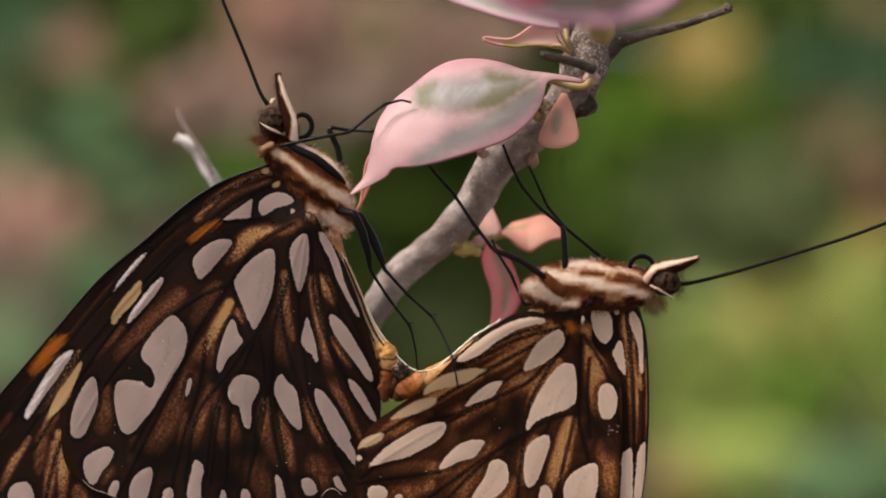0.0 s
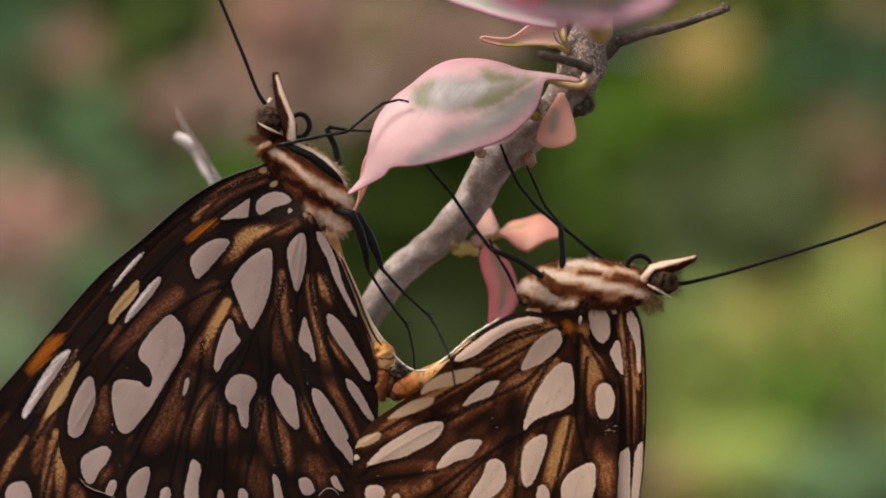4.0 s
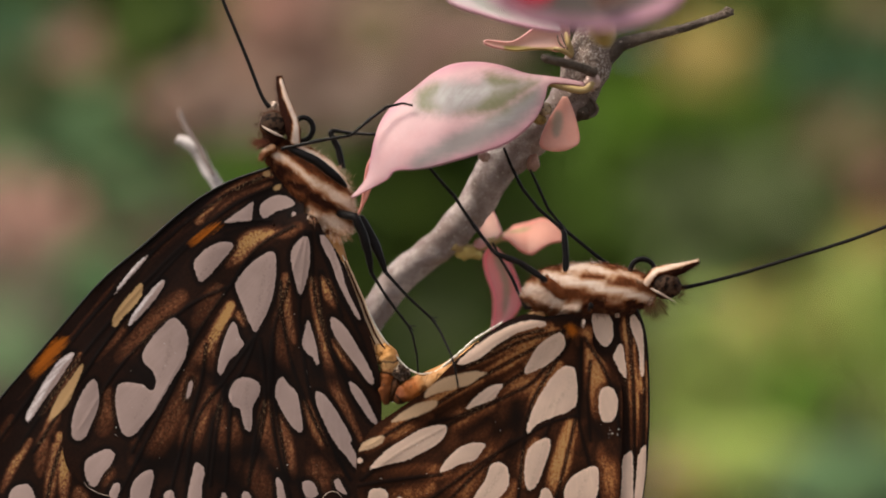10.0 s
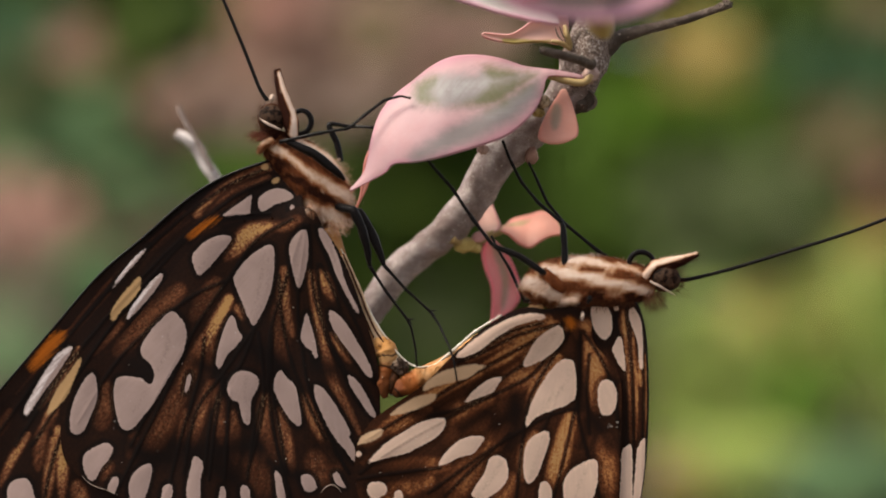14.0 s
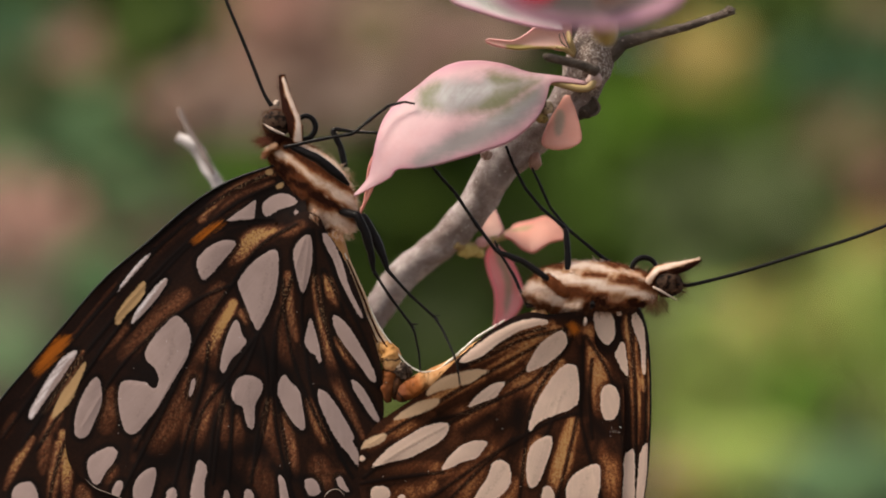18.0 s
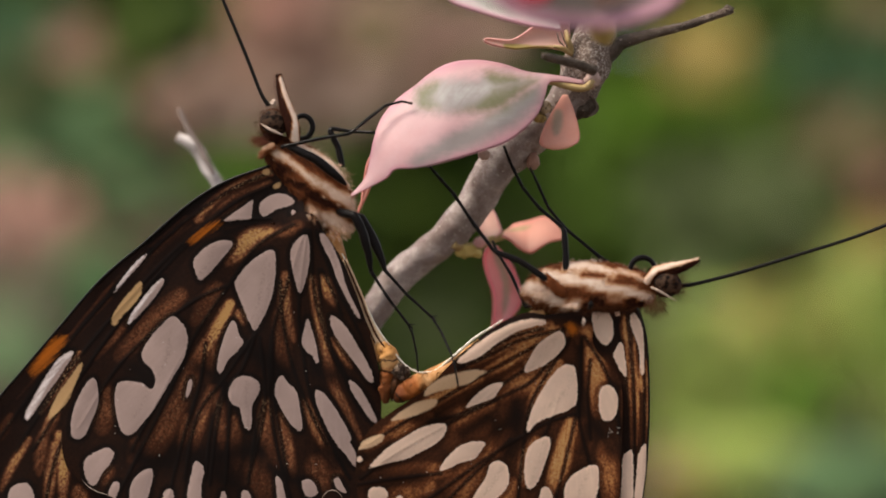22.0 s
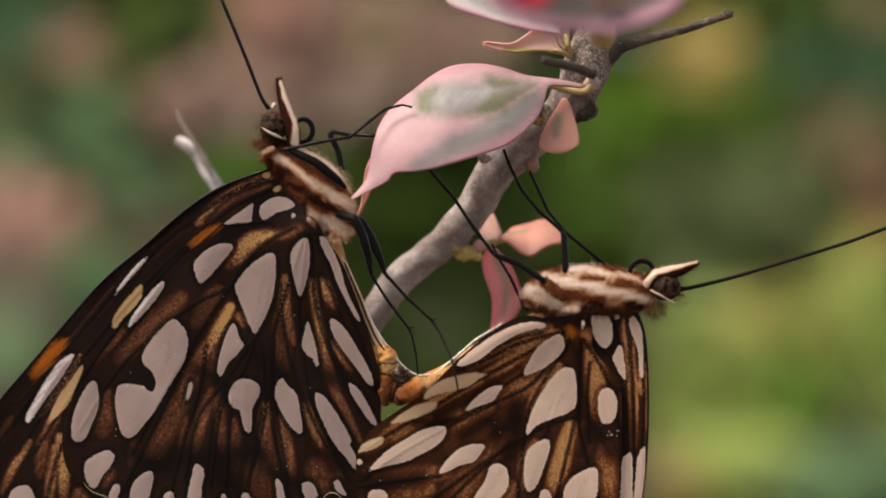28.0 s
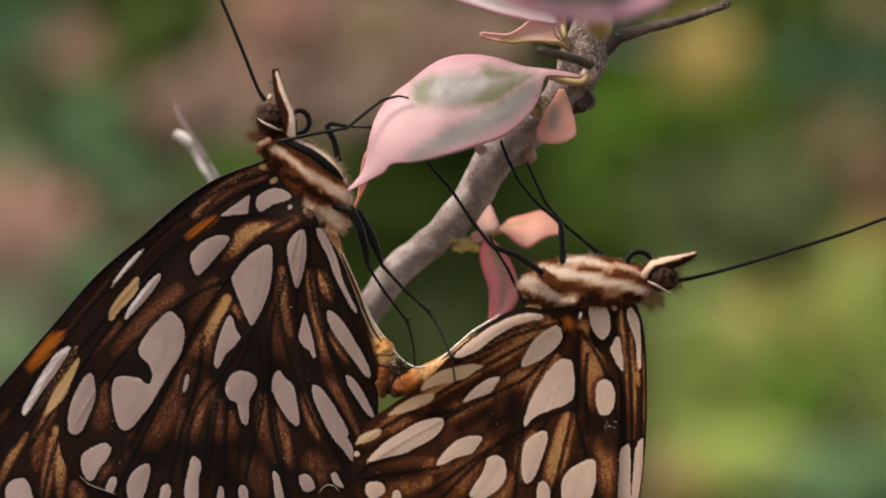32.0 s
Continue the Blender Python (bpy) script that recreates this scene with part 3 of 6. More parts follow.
        ob = mesh_part(name, at_many(self.u, self.v, d), self.faces, material, parent, label, self.field)
        solid = ob.modifiers.new("thickness", "SOLIDIFY")
        solid.thickness, solid.offset, solid.use_rim = 0.00006, 1.0, False
        return ob

# left-hand plan: the darker butterfly that hangs head up
dark_hind = Wing((560, 385), (530, 378), (495, 396), (440, 402), (370, 422), (320, 475), (280, 530), (225, 595), (160, 655), (125, 720), (110, 770), (120, 830), (160, 865), (205, 885), (270, 920),
                 (350, 935), (430, 932), (510, 920), (560, 918), (600, 925), (640, 905), (653, 850), (664, 800), (675, 745), (671, 660), (656, 598), (630, 520), (604, 458), (572, 410), root=(545, 385), warm=0.07, wide=1.25)
w = dark_hind
w.spot((530, 424), (545, 420), (549, 450), (546, 480), (540, 505), (532, 523), (524, 505), (516, 470), (515, 445))
w.spot((566, 417), (578, 420), (592, 445), (604, 475), (612, 505), (625, 535), (638, 562), (634, 566), (618, 540), (600, 505), (585, 465), (570, 435))
w.spot((470, 448), (486, 448), (489, 475), (486, 510), (478, 540), (462, 575), (453, 588), (444, 578), (430, 545), (417, 510), (420, 495), (440, 470))
w.spot((365, 440), (390, 429), (411, 430), (411, 440), (395, 460), (372, 487), (355, 499), (347, 485), (343, 465))
w.spot((302, 565), (315, 566), (330, 585), (333, 610), (325, 640), (310, 665), (290, 700), (275, 725), (255, 750), (240, 768), (225, 773), (213, 760), (205, 725), (205, 695), (215, 678),
       (250, 680), (268, 692), (276, 675), (268, 655), (253, 640), (255, 620), (275, 590))
w.spot((410, 572), (420, 578), (424, 595), (432, 608), (420, 625), (405, 640), (392, 664), (385, 655), (388, 630), (397, 600))
w.spot((545, 566), (551, 580), (558, 605), (563, 630), (565, 643), (560, 647), (553, 632), (543, 625), (535, 610), (538, 590))
w.spot((586, 562), (605, 572), (625, 600), (645, 635), (660, 665), (661, 680), (650, 675), (628, 645), (605, 615), (588, 585))
w.spot((617, 676), (630, 682), (645, 700), (660, 730), (668, 750), (655, 745), (640, 722), (625, 700))
w.spot((415, 675), (435, 668), (455, 675), (461, 692), (452, 710), (447, 725), (446, 755), (441, 765), (432, 755), (424, 725), (412, 718), (404, 700))
w.spot((490, 678), (500, 667), (510, 680), (525, 695), (532, 725), (536, 760), (528, 765), (512, 750), (495, 720), (487, 700))
w.spot((558, 696), (565, 693), (580, 705), (600, 735), (622, 775), (620, 785), (628, 800), (634, 822), (630, 830), (612, 808), (590, 780), (572, 745), (560, 715))
w.spot((168, 672), (174, 690), (175, 715), (165, 745), (150, 775), (135, 780), (127, 770), (128, 740), (140, 705), (155, 680))
w.spot((165, 805), (190, 795), (203, 805), (195, 825), (182, 840), (172, 858), (162, 862), (152, 845), (150, 820))
w.spot((200, 858), (212, 856), (211, 872), (203, 885), (193, 878))
w.spot((250, 838), (268, 832), (272, 845), (265, 875), (255, 900), (238, 900), (230, 880), (235, 855))
w.spot((345, 820), (355, 822), (362, 835), (358, 860), (355, 900), (335, 900), (333, 870), (340, 840))
w.spot((292, 872), (305, 868), (308, 885), (300, 905), (288, 900))
w.spot((488, 850), (495, 847), (502, 865), (508, 895), (494, 895))
w.spot((535, 855), (548, 850), (560, 862), (562, 878), (545, 882), (537, 870))
w.spot((592, 850), (600, 848), (608, 862), (614, 874), (606, 874), (595, 865))
w.spot((392, 876), (400, 874), (402, 900), (390, 900))
w.spot((428, 874), (440, 872), (446, 890), (440, 905), (430, 900))
w.spot((335, 676), (341, 674), (340, 690), (334, 705), (329, 703))
w.streak(14, .65, (490, 405), (440, 430), (405, 468))
w.streak(14, .38, (385, 512), (345, 575))
w.streak(10, .95, (408, 540), (382, 590), (352, 645))
w.streak(7, 1.25, (410, 540), (388, 580), (368, 615))
w.streak(12, .6, (365, 610), (330, 690), (320, 720))
w.streak(9, .7, (425, 557), (432, 572))
w.streak(16, .45, (320, 525), (255, 590), (210, 635))
w.streak(17, .45, (192, 700), (180, 765))
w.streak(17, .42, (325, 700), (280, 785), (262, 800))
w.streak(10, .5, (375, 690), (350, 765), (345, 800))
w.streak(9, .45, (385, 690), (394, 795))
w.streak(10, .4, (416, 745), (418, 830))
w.streak(11, .52, (472, 715), (470, 770), (490, 830))
w.streak(10, .58, (497, 740), (510, 800), (520, 845))
w.streak(9, .62, (542, 715), (565, 770), (602, 835))
w.streak(9, .75, (505, 490), (505, 550), (520, 605))
w.streak(13, .36, (494, 560), (500, 620), (507, 660))
w.streak(9, .85, (572, 495), (592, 542))
w.streak(8, .75, (552, 495), (560, 540), (570, 600), (590, 680), (620, 740), (638, 778))
w.streak(8, .7, (592, 605), (622, 652))
w.streak(8, .6, (535, 500), (534, 470))
w.streak(22, .33, (455, 820), (470, 880))
w.streak(20, .4, (560, 825), (575, 858))
w.streak(9, .38, (382, 615), (368, 680))
w.streak(7, .5, (500, 412), (515, 408))
w.streak(14, .4, (190, 835), (185, 850))
w.streak(10, .4, (600, 840), (560, 860))
w.streak(8, .38, (330, 740), (320, 810))
w.streak(8, .4, (240, 780), (230, 820))
w.streak(7, .42, (520, 402), (536, 400))
w.streak(13, 1.05, (478, 408), (450, 420), (425, 445), (415, 462))
w.streak(9, .55, (520, 408), (490, 416))
w.shade(10, (500, 398), (440, 400), (400, 415))
w.vein((540, 410), (505, 520), (482, 600), (478, 700), (492, 800), (520, 900))
w.vein((545, 410), (530, 540), (537, 620), (550, 700), (592, 800), (620, 850))
w.vein((550, 410), (557, 520), (580, 600), (640, 720))
w.vein((560, 412), (600, 520), (640, 600), (665, 690))
w.vein((520, 400), (455, 440), (405, 510), (345, 600), (290, 720), (250, 800), (215, 870))
w.vein((453, 592), (400, 670), (350, 740), (328, 850))
w.vein((455, 592), (430, 655), (392, 720), (372, 860))
w.vein((460, 600), (470, 720), (440, 850))
w.vein((400, 510), (330, 545), (220, 640), (140, 760))
w.vein((365, 610), (355, 680), (325, 780), (300, 880))
w.vein((497, 500), (500, 560), (515, 640), (545, 720), (580, 790))
w.vein((485, 600), (478, 680), (455, 760), (440, 860))
w.vein((480, 620), (488, 720), (500, 790), (510, 850))
w.vein((400, 680), (375, 760), (365, 850))
w.vein((410, 700), (405, 780), (400, 860))
w.vein((565, 480), (568, 540), (580, 610), (605, 660), (640, 730))
w.vein((570, 480), (590, 520), (605, 560))
w.vein((330, 620), (270, 730), (235, 800))

w.crease_shade(5, (470, 460), (462, 520), (450, 585))
w.crease_shade(4, (478, 470), (474, 530), (458, 575))
w.crease_shade(4, (535, 430), (530, 480), (530, 520))
w.crease_shade(5, (300, 590), (295, 640), (240, 740))
w.crease_shade(4, (438, 680), (436, 720), (440, 755))
w.crease_shade(4, (578, 425), (600, 490), (625, 545))
w.crease_shade(4, (380, 440), (368, 470), (352, 490))

w.shade(20, (232, 800), (262, 815), (300, 822))
w.shade(22, (310, 800), (345, 805), (390, 812), (430, 800), (460, 806))
w.shade(16, (385, 840), (415, 858))
w.shade(18, (440, 620), (470, 640), (505, 662))
w.shade(20, (560, 655), (585, 668))
w.shade(14, (480, 830), (505, 845), (525, 850))
w.shade(16, (600, 820), (580, 800))
w.shade(18, (240, 655), (262, 672))
w.shade(16, (350, 655), (380, 668), (395, 690))

dark_fore = Wing((505, 290), (470, 298), (400, 325), (335, 365), (260, 430), (180, 498), (100, 590), (40, 660), (-10, 720), (-80, 820), (-120, 900), (-125, 950), (-80, 975), (0, 980),
                 (100, 960), (220, 900), (360, 700), (480, 520), (535, 400), (530, 330), root=(520, 280), warm=0.05)
w = dark_fore
w.spot((477, 302), (479, 310), (472, 314), (464, 309), (468, 302), kind="cream")
w.spot((498, 326), (496, 334), (488, 338), (484, 333), (490, 327), kind="cream")
w.spot((524, 376), (522, 384), (516, 384), (516, 376))
# streaks whose grazing sheen is put into the spot colour
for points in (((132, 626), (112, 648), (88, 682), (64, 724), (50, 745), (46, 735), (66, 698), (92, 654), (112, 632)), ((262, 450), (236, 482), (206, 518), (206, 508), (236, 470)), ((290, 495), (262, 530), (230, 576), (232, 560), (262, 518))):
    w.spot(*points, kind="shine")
w.spot((446, 358), (449, 361), (447, 375), (446, 388), (443, 391), (424, 393), (402, 395), (398, 392), (420, 376))
w.spot((480, 348), (500, 346), (515, 352), (522, 360), (515, 367), (495, 372), (480, 380), (468, 387), (460, 378), (462, 362))
w.spot((262, 450), (258, 460), (240, 480), (224, 498), (208, 516), (207, 510), (222, 490), (240, 468))
w.spot((250, 500), (252, 520), (240, 540), (220, 560), (203, 580), (199, 565), (210, 545), (230, 520), kind="cream")
w.spot((290, 495), (288, 510), (270, 535), (250, 558), (228, 578), (232, 560), (250, 535), (272, 508))
w.spot((131, 624), (126, 640), (102, 676), (76, 712), (52, 746), (45, 738), (60, 706), (84, 666), (108, 634))
w.spot((148, 645), (140, 670), (120, 715), (95, 740), (85, 745), (100, 705), (125, 670), (140, 648), kind="cream")
w.spot((35, 858), (50, 858), (60, 875), (62, 900), (20, 900), (18, 870))
w.spot((118, 598), (110, 615), (85, 645), (60, 665), (55, 660), (75, 630), (95, 605), kind="orange")
w.spot((390, 397), (370, 412), (345, 430), (336, 431), (350, 417), (372, 403), kind="orange")
w.streak(12, 1.2, (476, 308), (440, 322), (405, 345), (370, 374), (350, 393))
w.streak(8, .62, (477, 326), (440, 341), (408, 361))
w.streak(7, .5, (440, 352), (405, 372), (372, 392))
w.streak(6, .3, (470, 330), (420, 352), (380, 385))
w.streak(8, .6, (420, 365), (390, 385))
w.streak(6, .4, (240, 555), (205, 600), (170, 640))
w.streak(6, 1.1, (142, 628), (110, 678), (72, 735))
w.streak(6, .8, (96, 728), (82, 760), (70, 800))
w.streak(10, .55, (100, 735), (78, 775))
w.streak(11, .95, (106, 772), (113, 830), (112, 890))
w.streak(10, .8, (98, 790), (90, 850), (84, 900))
w.streak(8, .75, (52, 780), (24, 825), (4, 870))
w.streak(12, .5, (78, 770), (70, 840))
w.streak(14, .6, (140, 870), (150, 920))
w.streak(9, .3, (20, 740), (0, 780))
w.streak(2.2, .34, (330, 385), (250, 455), (170, 540), (90, 640), (30, 710))
w.streak(2.2, .28, (345, 385), (262, 462), (180, 550), (100, 640))
w.streak(2, .25, (400, 345), (320, 400), (240, 475))
w.shade(5, (477, 318), (430, 336), (395, 358), (365, 388))
w.shade(8, (480, 338), (430, 354), (390, 382))
w.shade(12, (470, 296), (400, 326), (340, 366), (262, 432))
w.shade(8, (455, 395), (400, 398), (340, 440))
for k in range(7):
    w.spot(*((262 - 8 * k + x, 452 + 9 * k + y) for x, y in ((0, 0), (3, -4), (-8, 14), (-12, 15))))
w.streak(5, .12, (340, 400), (280, 450), (230, 520))
w.vein((500, 300), (400, 345), (300, 420), (200, 520), (100, 640), (0, 780))
w.vein((510, 320), (420, 360), (330, 430), (240, 520), (130, 650), (30, 800))
w.vein((480, 390), (380, 400), (290, 480), (200, 590), (130, 690), (60, 800))
w.vein((120, 760), (95, 830), (80, 900))

# right-hand plan: the warmer brown butterfly that hangs level
warm_hind = Wing((1048, 572), (1032, 556), (1000, 556), (968, 560), (935, 556), (895, 570), (850, 600), (815, 630), (790, 655), (755, 690), (700, 728), (665, 752), (640, 785), (630, 830), (640, 900),
                 (690, 980), (780, 1050), (880, 1090), (980, 1090), (1050, 1050), (1086, 980), (1097, 900), (1098, 830), (1101, 760), (1100, 690), (1085, 655), (1052, 618), root=(1015, 570), warm=0.10, wide=1.5)
w = warm_hind
w.spot((964, 570), (966, 577), (945, 581), (915, 590), (880, 611), (848, 635), (818, 646), (810, 641), (834, 619), (874, 591), (915, 572), (945, 567))
w.shade(7, (975, 562), (930, 562), (880, 582), (840, 610), (805, 640))
w.spot((985, 590), (998, 595), (1000, 612), (990, 628), (970, 645), (940, 660), (928, 660), (935, 640), (955, 610))
w.spot((1005, 648), (1018, 655), (1022, 690), (1020, 715), (1005, 730), (975, 740), (950, 752), (935, 768), (932, 760), (940, 730), (955, 700), (975, 670), (992, 652))
w.spot((1068, 686), (1083, 686), (1093, 705), (1092, 730), (1084, 745), (1068, 747), (1060, 728), (1060, 700))
w.spot((1045, 826), (1058, 828), (1060, 845), (1058, 870), (1045, 900), (1005, 900), (998, 880), (1003, 855), (1020, 838))
w.spot((965, 775), (974, 780), (972, 800), (962, 830), (952, 855), (940, 868), (930, 860), (928, 830), (933, 800), (945, 785))
w.spot((890, 680), (886, 690), (872, 708), (850, 716), (826, 725), (830, 715), (850, 695), (872, 682))
w.spot((862, 660), (850, 668), (830, 682), (800, 690), (770, 698), (752, 705), (755, 690), (780, 672), (810, 662), (840, 657), kind="cream")
w.spot((775, 710), (770, 722), (745, 735), (715, 744), (692, 748), (700, 738), (730, 718), (760, 709), kind="cream")
w.spot((858, 785), (852, 800), (840, 815), (815, 822), (795, 832), (778, 836), (785, 820), (805, 798), (830, 785))
w.spot((790, 755), (788, 770), (775, 785), (750, 800), (720, 815), (690, 822), (660, 830), (655, 828), (680, 800), (710, 780), (745, 760), (775, 752))
w.spot((870, 822), (890, 820), (900, 835), (900, 860), (885, 880), (860, 895), (836, 890), (845, 870), (858, 850))
w.spot((680, 772), (675, 785), (655, 795), (634, 800), (632, 796), (645, 782), (665, 773), kind="cream")
w.spot((634, 812), (642, 812), (640, 820), (633, 820))
w.spot((655, 868), (670, 864), (684, 870), (686, 885), (665, 895), (652, 885))
w.spot((958, 868), (970, 865), (978, 880), (975, 900), (955, 900))
w.spot((700, 884), (712, 880), (716, 900), (702, 905))
w.streak(8, .85, (972, 577), (930, 592), (880, 622), (828, 648))
w.streak(9, .75, (950, 602), (900, 640), (850, 668))
w.streak(7, .7, (850, 668), (790, 700), (715, 742))
w.streak(8, .55, (1000, 595), (900, 615), (830, 645))
w.streak(8, .62, (850, 672), (780, 705), (700, 755), (650, 800))
w.streak(9, .55, (760, 740), (690, 775), (645, 830))
w.streak(17, .62, (975, 648), (925, 680), (885, 705))
w.streak(13, .5, (865, 718), (805, 745), (780, 752))
w.streak(14, .45, (900, 770), (850, 815), (790, 865))
w.streak(12, .5, (790, 835), (720, 840), (640, 858))
w.streak(12, .6, (760, 862), (700, 880), (660, 905))
w.streak(14, .5, (850, 840), (800, 890))
w.streak(20, .22, (905, 715), (915, 770))
w.streak(22, .3, (850, 760), (800, 790))
w.streak(12, .95, (1012, 752), (998, 800), (985, 845), (970, 880))
w.streak(14, .33, (1035, 755), (1025, 810))
w.streak(15, .78, (1045, 628), (1055, 665), (1052, 695))
w.streak(10, .65, (1040, 585), (1030, 610))
w.streak(13, .55, (1072, 790), (1080, 890))
w.streak(12, .55, (905, 860), (880, 910))
w.streak(8, .4, (1100, 700), (1108, 800))
w.streak(9, .5, (985, 690), (1000, 700))
w.spot((1004, 578), (1014, 577), (1020, 588), (1011, 595), kind="orange")
w.vein((1000, 590), (930, 625), (840, 675), (740, 735), (650, 790))
w.vein((1000, 600), (950, 670), (900, 700), (820, 738), (700, 805), (640, 850))
w.vein((1010, 600), (945, 705), (928, 780), (915, 900))
w.vein((1000, 585), (920, 605), (860, 635), (810, 655))
w.vein((1020, 735), (990, 860), (960, 960))
w.vein((935, 768), (860, 815), (760, 885))
w.vein((1022, 735), (975, 748), (935, 768))
w.vein((1030, 600), (1027, 680), (1024, 740), (1045, 830), (1080, 960))
w.vein((1035, 600), (1080, 680), (1100, 800), (1100, 950))
w.vein((960, 585), (900, 602), (840, 640), (815, 652))
w.vein((940, 650), (880, 690), (830, 730), (760, 750))
w.vein((905, 780), (840, 840), (790, 890))
w.vein((780, 840), (700, 850), (635, 860))
w.vein((1045, 640), (1040, 700), (1045, 780))
w.vein((990, 700), (975, 748), (960, 780))

w.streak(9, .95, (990, 648), (955, 695), (933, 755))
w.streak(9, .9, (985, 588), (955, 606), (930, 648))
w.streak(8, .85, (950, 782), (930, 812), (926, 860))
w.streak(10, .7, (1048, 645), (1056, 700), (1058, 740))
w.shade(14, (965, 556), (1000, 562), (1045, 566))
w.shade(16, (1050, 752), (1070, 780), (1082, 800))
w.shade(16, (1040, 760), (1030, 800))
w.shade(18, (912, 715), (915, 760), (900, 800))
w.shade(9, (1026, 600), (1028, 680), (1026, 735))
w.shade(14, (860, 745), (820, 770))
w.shade(12, (1090, 690), (1098, 760))
# lower-left tip: the shadow between the two wings, painted as darker colour
w.shade(22, (640, 850), (690, 852), (740, 846))
w.shade(16, (740, 745), (790, 742))
w.shade(14, (650, 812), (690, 790))
w.shade(20, (880, 770), (915, 740))
w.crease_shade(5, (1012, 668), (1006, 690), (980, 715), (962, 730))
w.crease_shade(4, (985, 600), (960, 625), (940, 655))
w.crease_shade(5, (890, 830), (870, 860), (850, 890))
w.crease_shade(4, (962, 785), (952, 820), (940, 860))
w.crease_shade(4, (780, 762), (730, 790), (680, 820))
w.crease_shade(4, (1045, 835), (1030, 860), (1020, 895))

warm_fore = Wing((1040, 540), (1085, 540), (1128, 546), (1146, 620), (1148, 700), (1146, 790), (1137, 880), (1115, 980), (1080, 1080), (1040, 1160), (1000, 1165), (960, 1120), (950, 1000),
                 (980, 800), (1010, 660), (1025, 580), root=(1085, 520), warm=0.11, wide=1.2)
w = warm_fore
w.spot((1056, 546), (1068, 546), (1082, 565), (1086, 590), (1080, 608), (1070, 614), (1058, 603), (1048, 580), (1049, 555))
w.spot((1098, 608), (1105, 625), (1109, 668), (1100, 662), (1088, 640), (1085, 630))
w.spot((1118, 558), (1128, 562), (1138, 590), (1140, 640), (1139, 665), (1133, 660), (1130, 620), (1120, 590), (1114, 570))
w.spot((1108, 804), (1119, 801), (1121, 850), (1118, 910), (1097, 920), (1100, 850), (1101, 814))
w.spot((1130, 806), (1142, 788), (1144, 815), (1140, 860), (1132, 910), (1121, 910), (1125, 850))
w.spot((1088, 552), (1096, 552), (1096, 562), (1089, 562))
w.streak(7, .85, (1106, 565), (1113, 640), (1115, 740), (1118, 800))
w.streak(3, .8, (1122, 600), (1128, 700), (1127, 790))
w.streak(7, 1.1, (1136, 650), (1138, 680), (1139, 696))
w.streak(3, .9, (1144, 640), (1145, 720), (1143, 795))
w.streak(5, .8, (1108, 660), (1113, 720), (1114, 800))
w.streak(6, .45, (1098, 580), (1105, 620))
w.vein((1110, 560), (1121, 700), (1122, 900))
w.vein((1090, 570), (1108, 680), (1115, 900))
w.vein((1130, 560), (1141, 700), (1136, 860))

w.shade(12, (1045, 546), (1090, 546), (1130, 550))
w.shade(14, (1100, 690), (1106, 740), (1108, 795))
w.shade(8, (1044, 560), (1048, 600), (1070, 624), (1088, 606), (1092, 570))

# ---- the butterflies ----
def hairs(name, place, count, parent, material, label="", width=0.000012):
    """Many short hairs; place() gives a root, a direction with the hair's length, and a colour band."""
    verts, faces, band = [], [], []
    for _ in range(count):
        p, q, b = place()
        w = q.cross(Vector((random.gauss(0, 1), random.gauss(0, 1), random.gauss(0, 1))))
        w = w.normalized() * width
        bend = Vector((random.gauss(0, 1), random.gauss(0, 1), random.gauss(0, 1) - 0.4)) * q.length * 0.12
        n = len(verts)
        verts += [p - w, p + w, p + q * 0.55 - w * 0.7 + bend * 0.4, p + q * 0.55 + w * 0.7 + bend * 0.4, p + q + bend]
        faces += [(n, n + 1, n + 3, n + 2), (n + 2, n + 3, n + 4)]
        band += [b] * 5
    ob = mesh_part(name, [tuple(v) for v in verts], faces, material, parent, label, {"band": band}, flat=True)
    return tagged(ob, kind="stuff")


def stripes(base, *lines, sharp=2.4, weak=0.14):
    """Colour bands drawn on the plan, each fading into the next: each line has a value, a half width and its points."""
    def band(side, along, u, v):
        total, weight = base * weak, weak
        for value, wide, points in lines:
            gap = 9.0
            for (ax, ay), (bx, by) in zip(points[:-1], points[1:]):
                dx, dy = bx - ax, by - ay
                t = min(1, max(0, ((u - ax) * dx + (v - ay) * dy) / (dx * dx + dy * dy)))
                gap = min(gap, math.hypot(u - ax - t * dx, v - ay - t * dy) / wide)
            k = math.exp(-sharp * gap * gap)
            total, weight = total + value * k, weight + k
        return total / weight
    return band


def on_plan(p):
    k = 1 + p[1] / DIST
    return 784 + p[0] / UNIT / k, 441 - (p[2] - HEIGHT) / UNIT / k


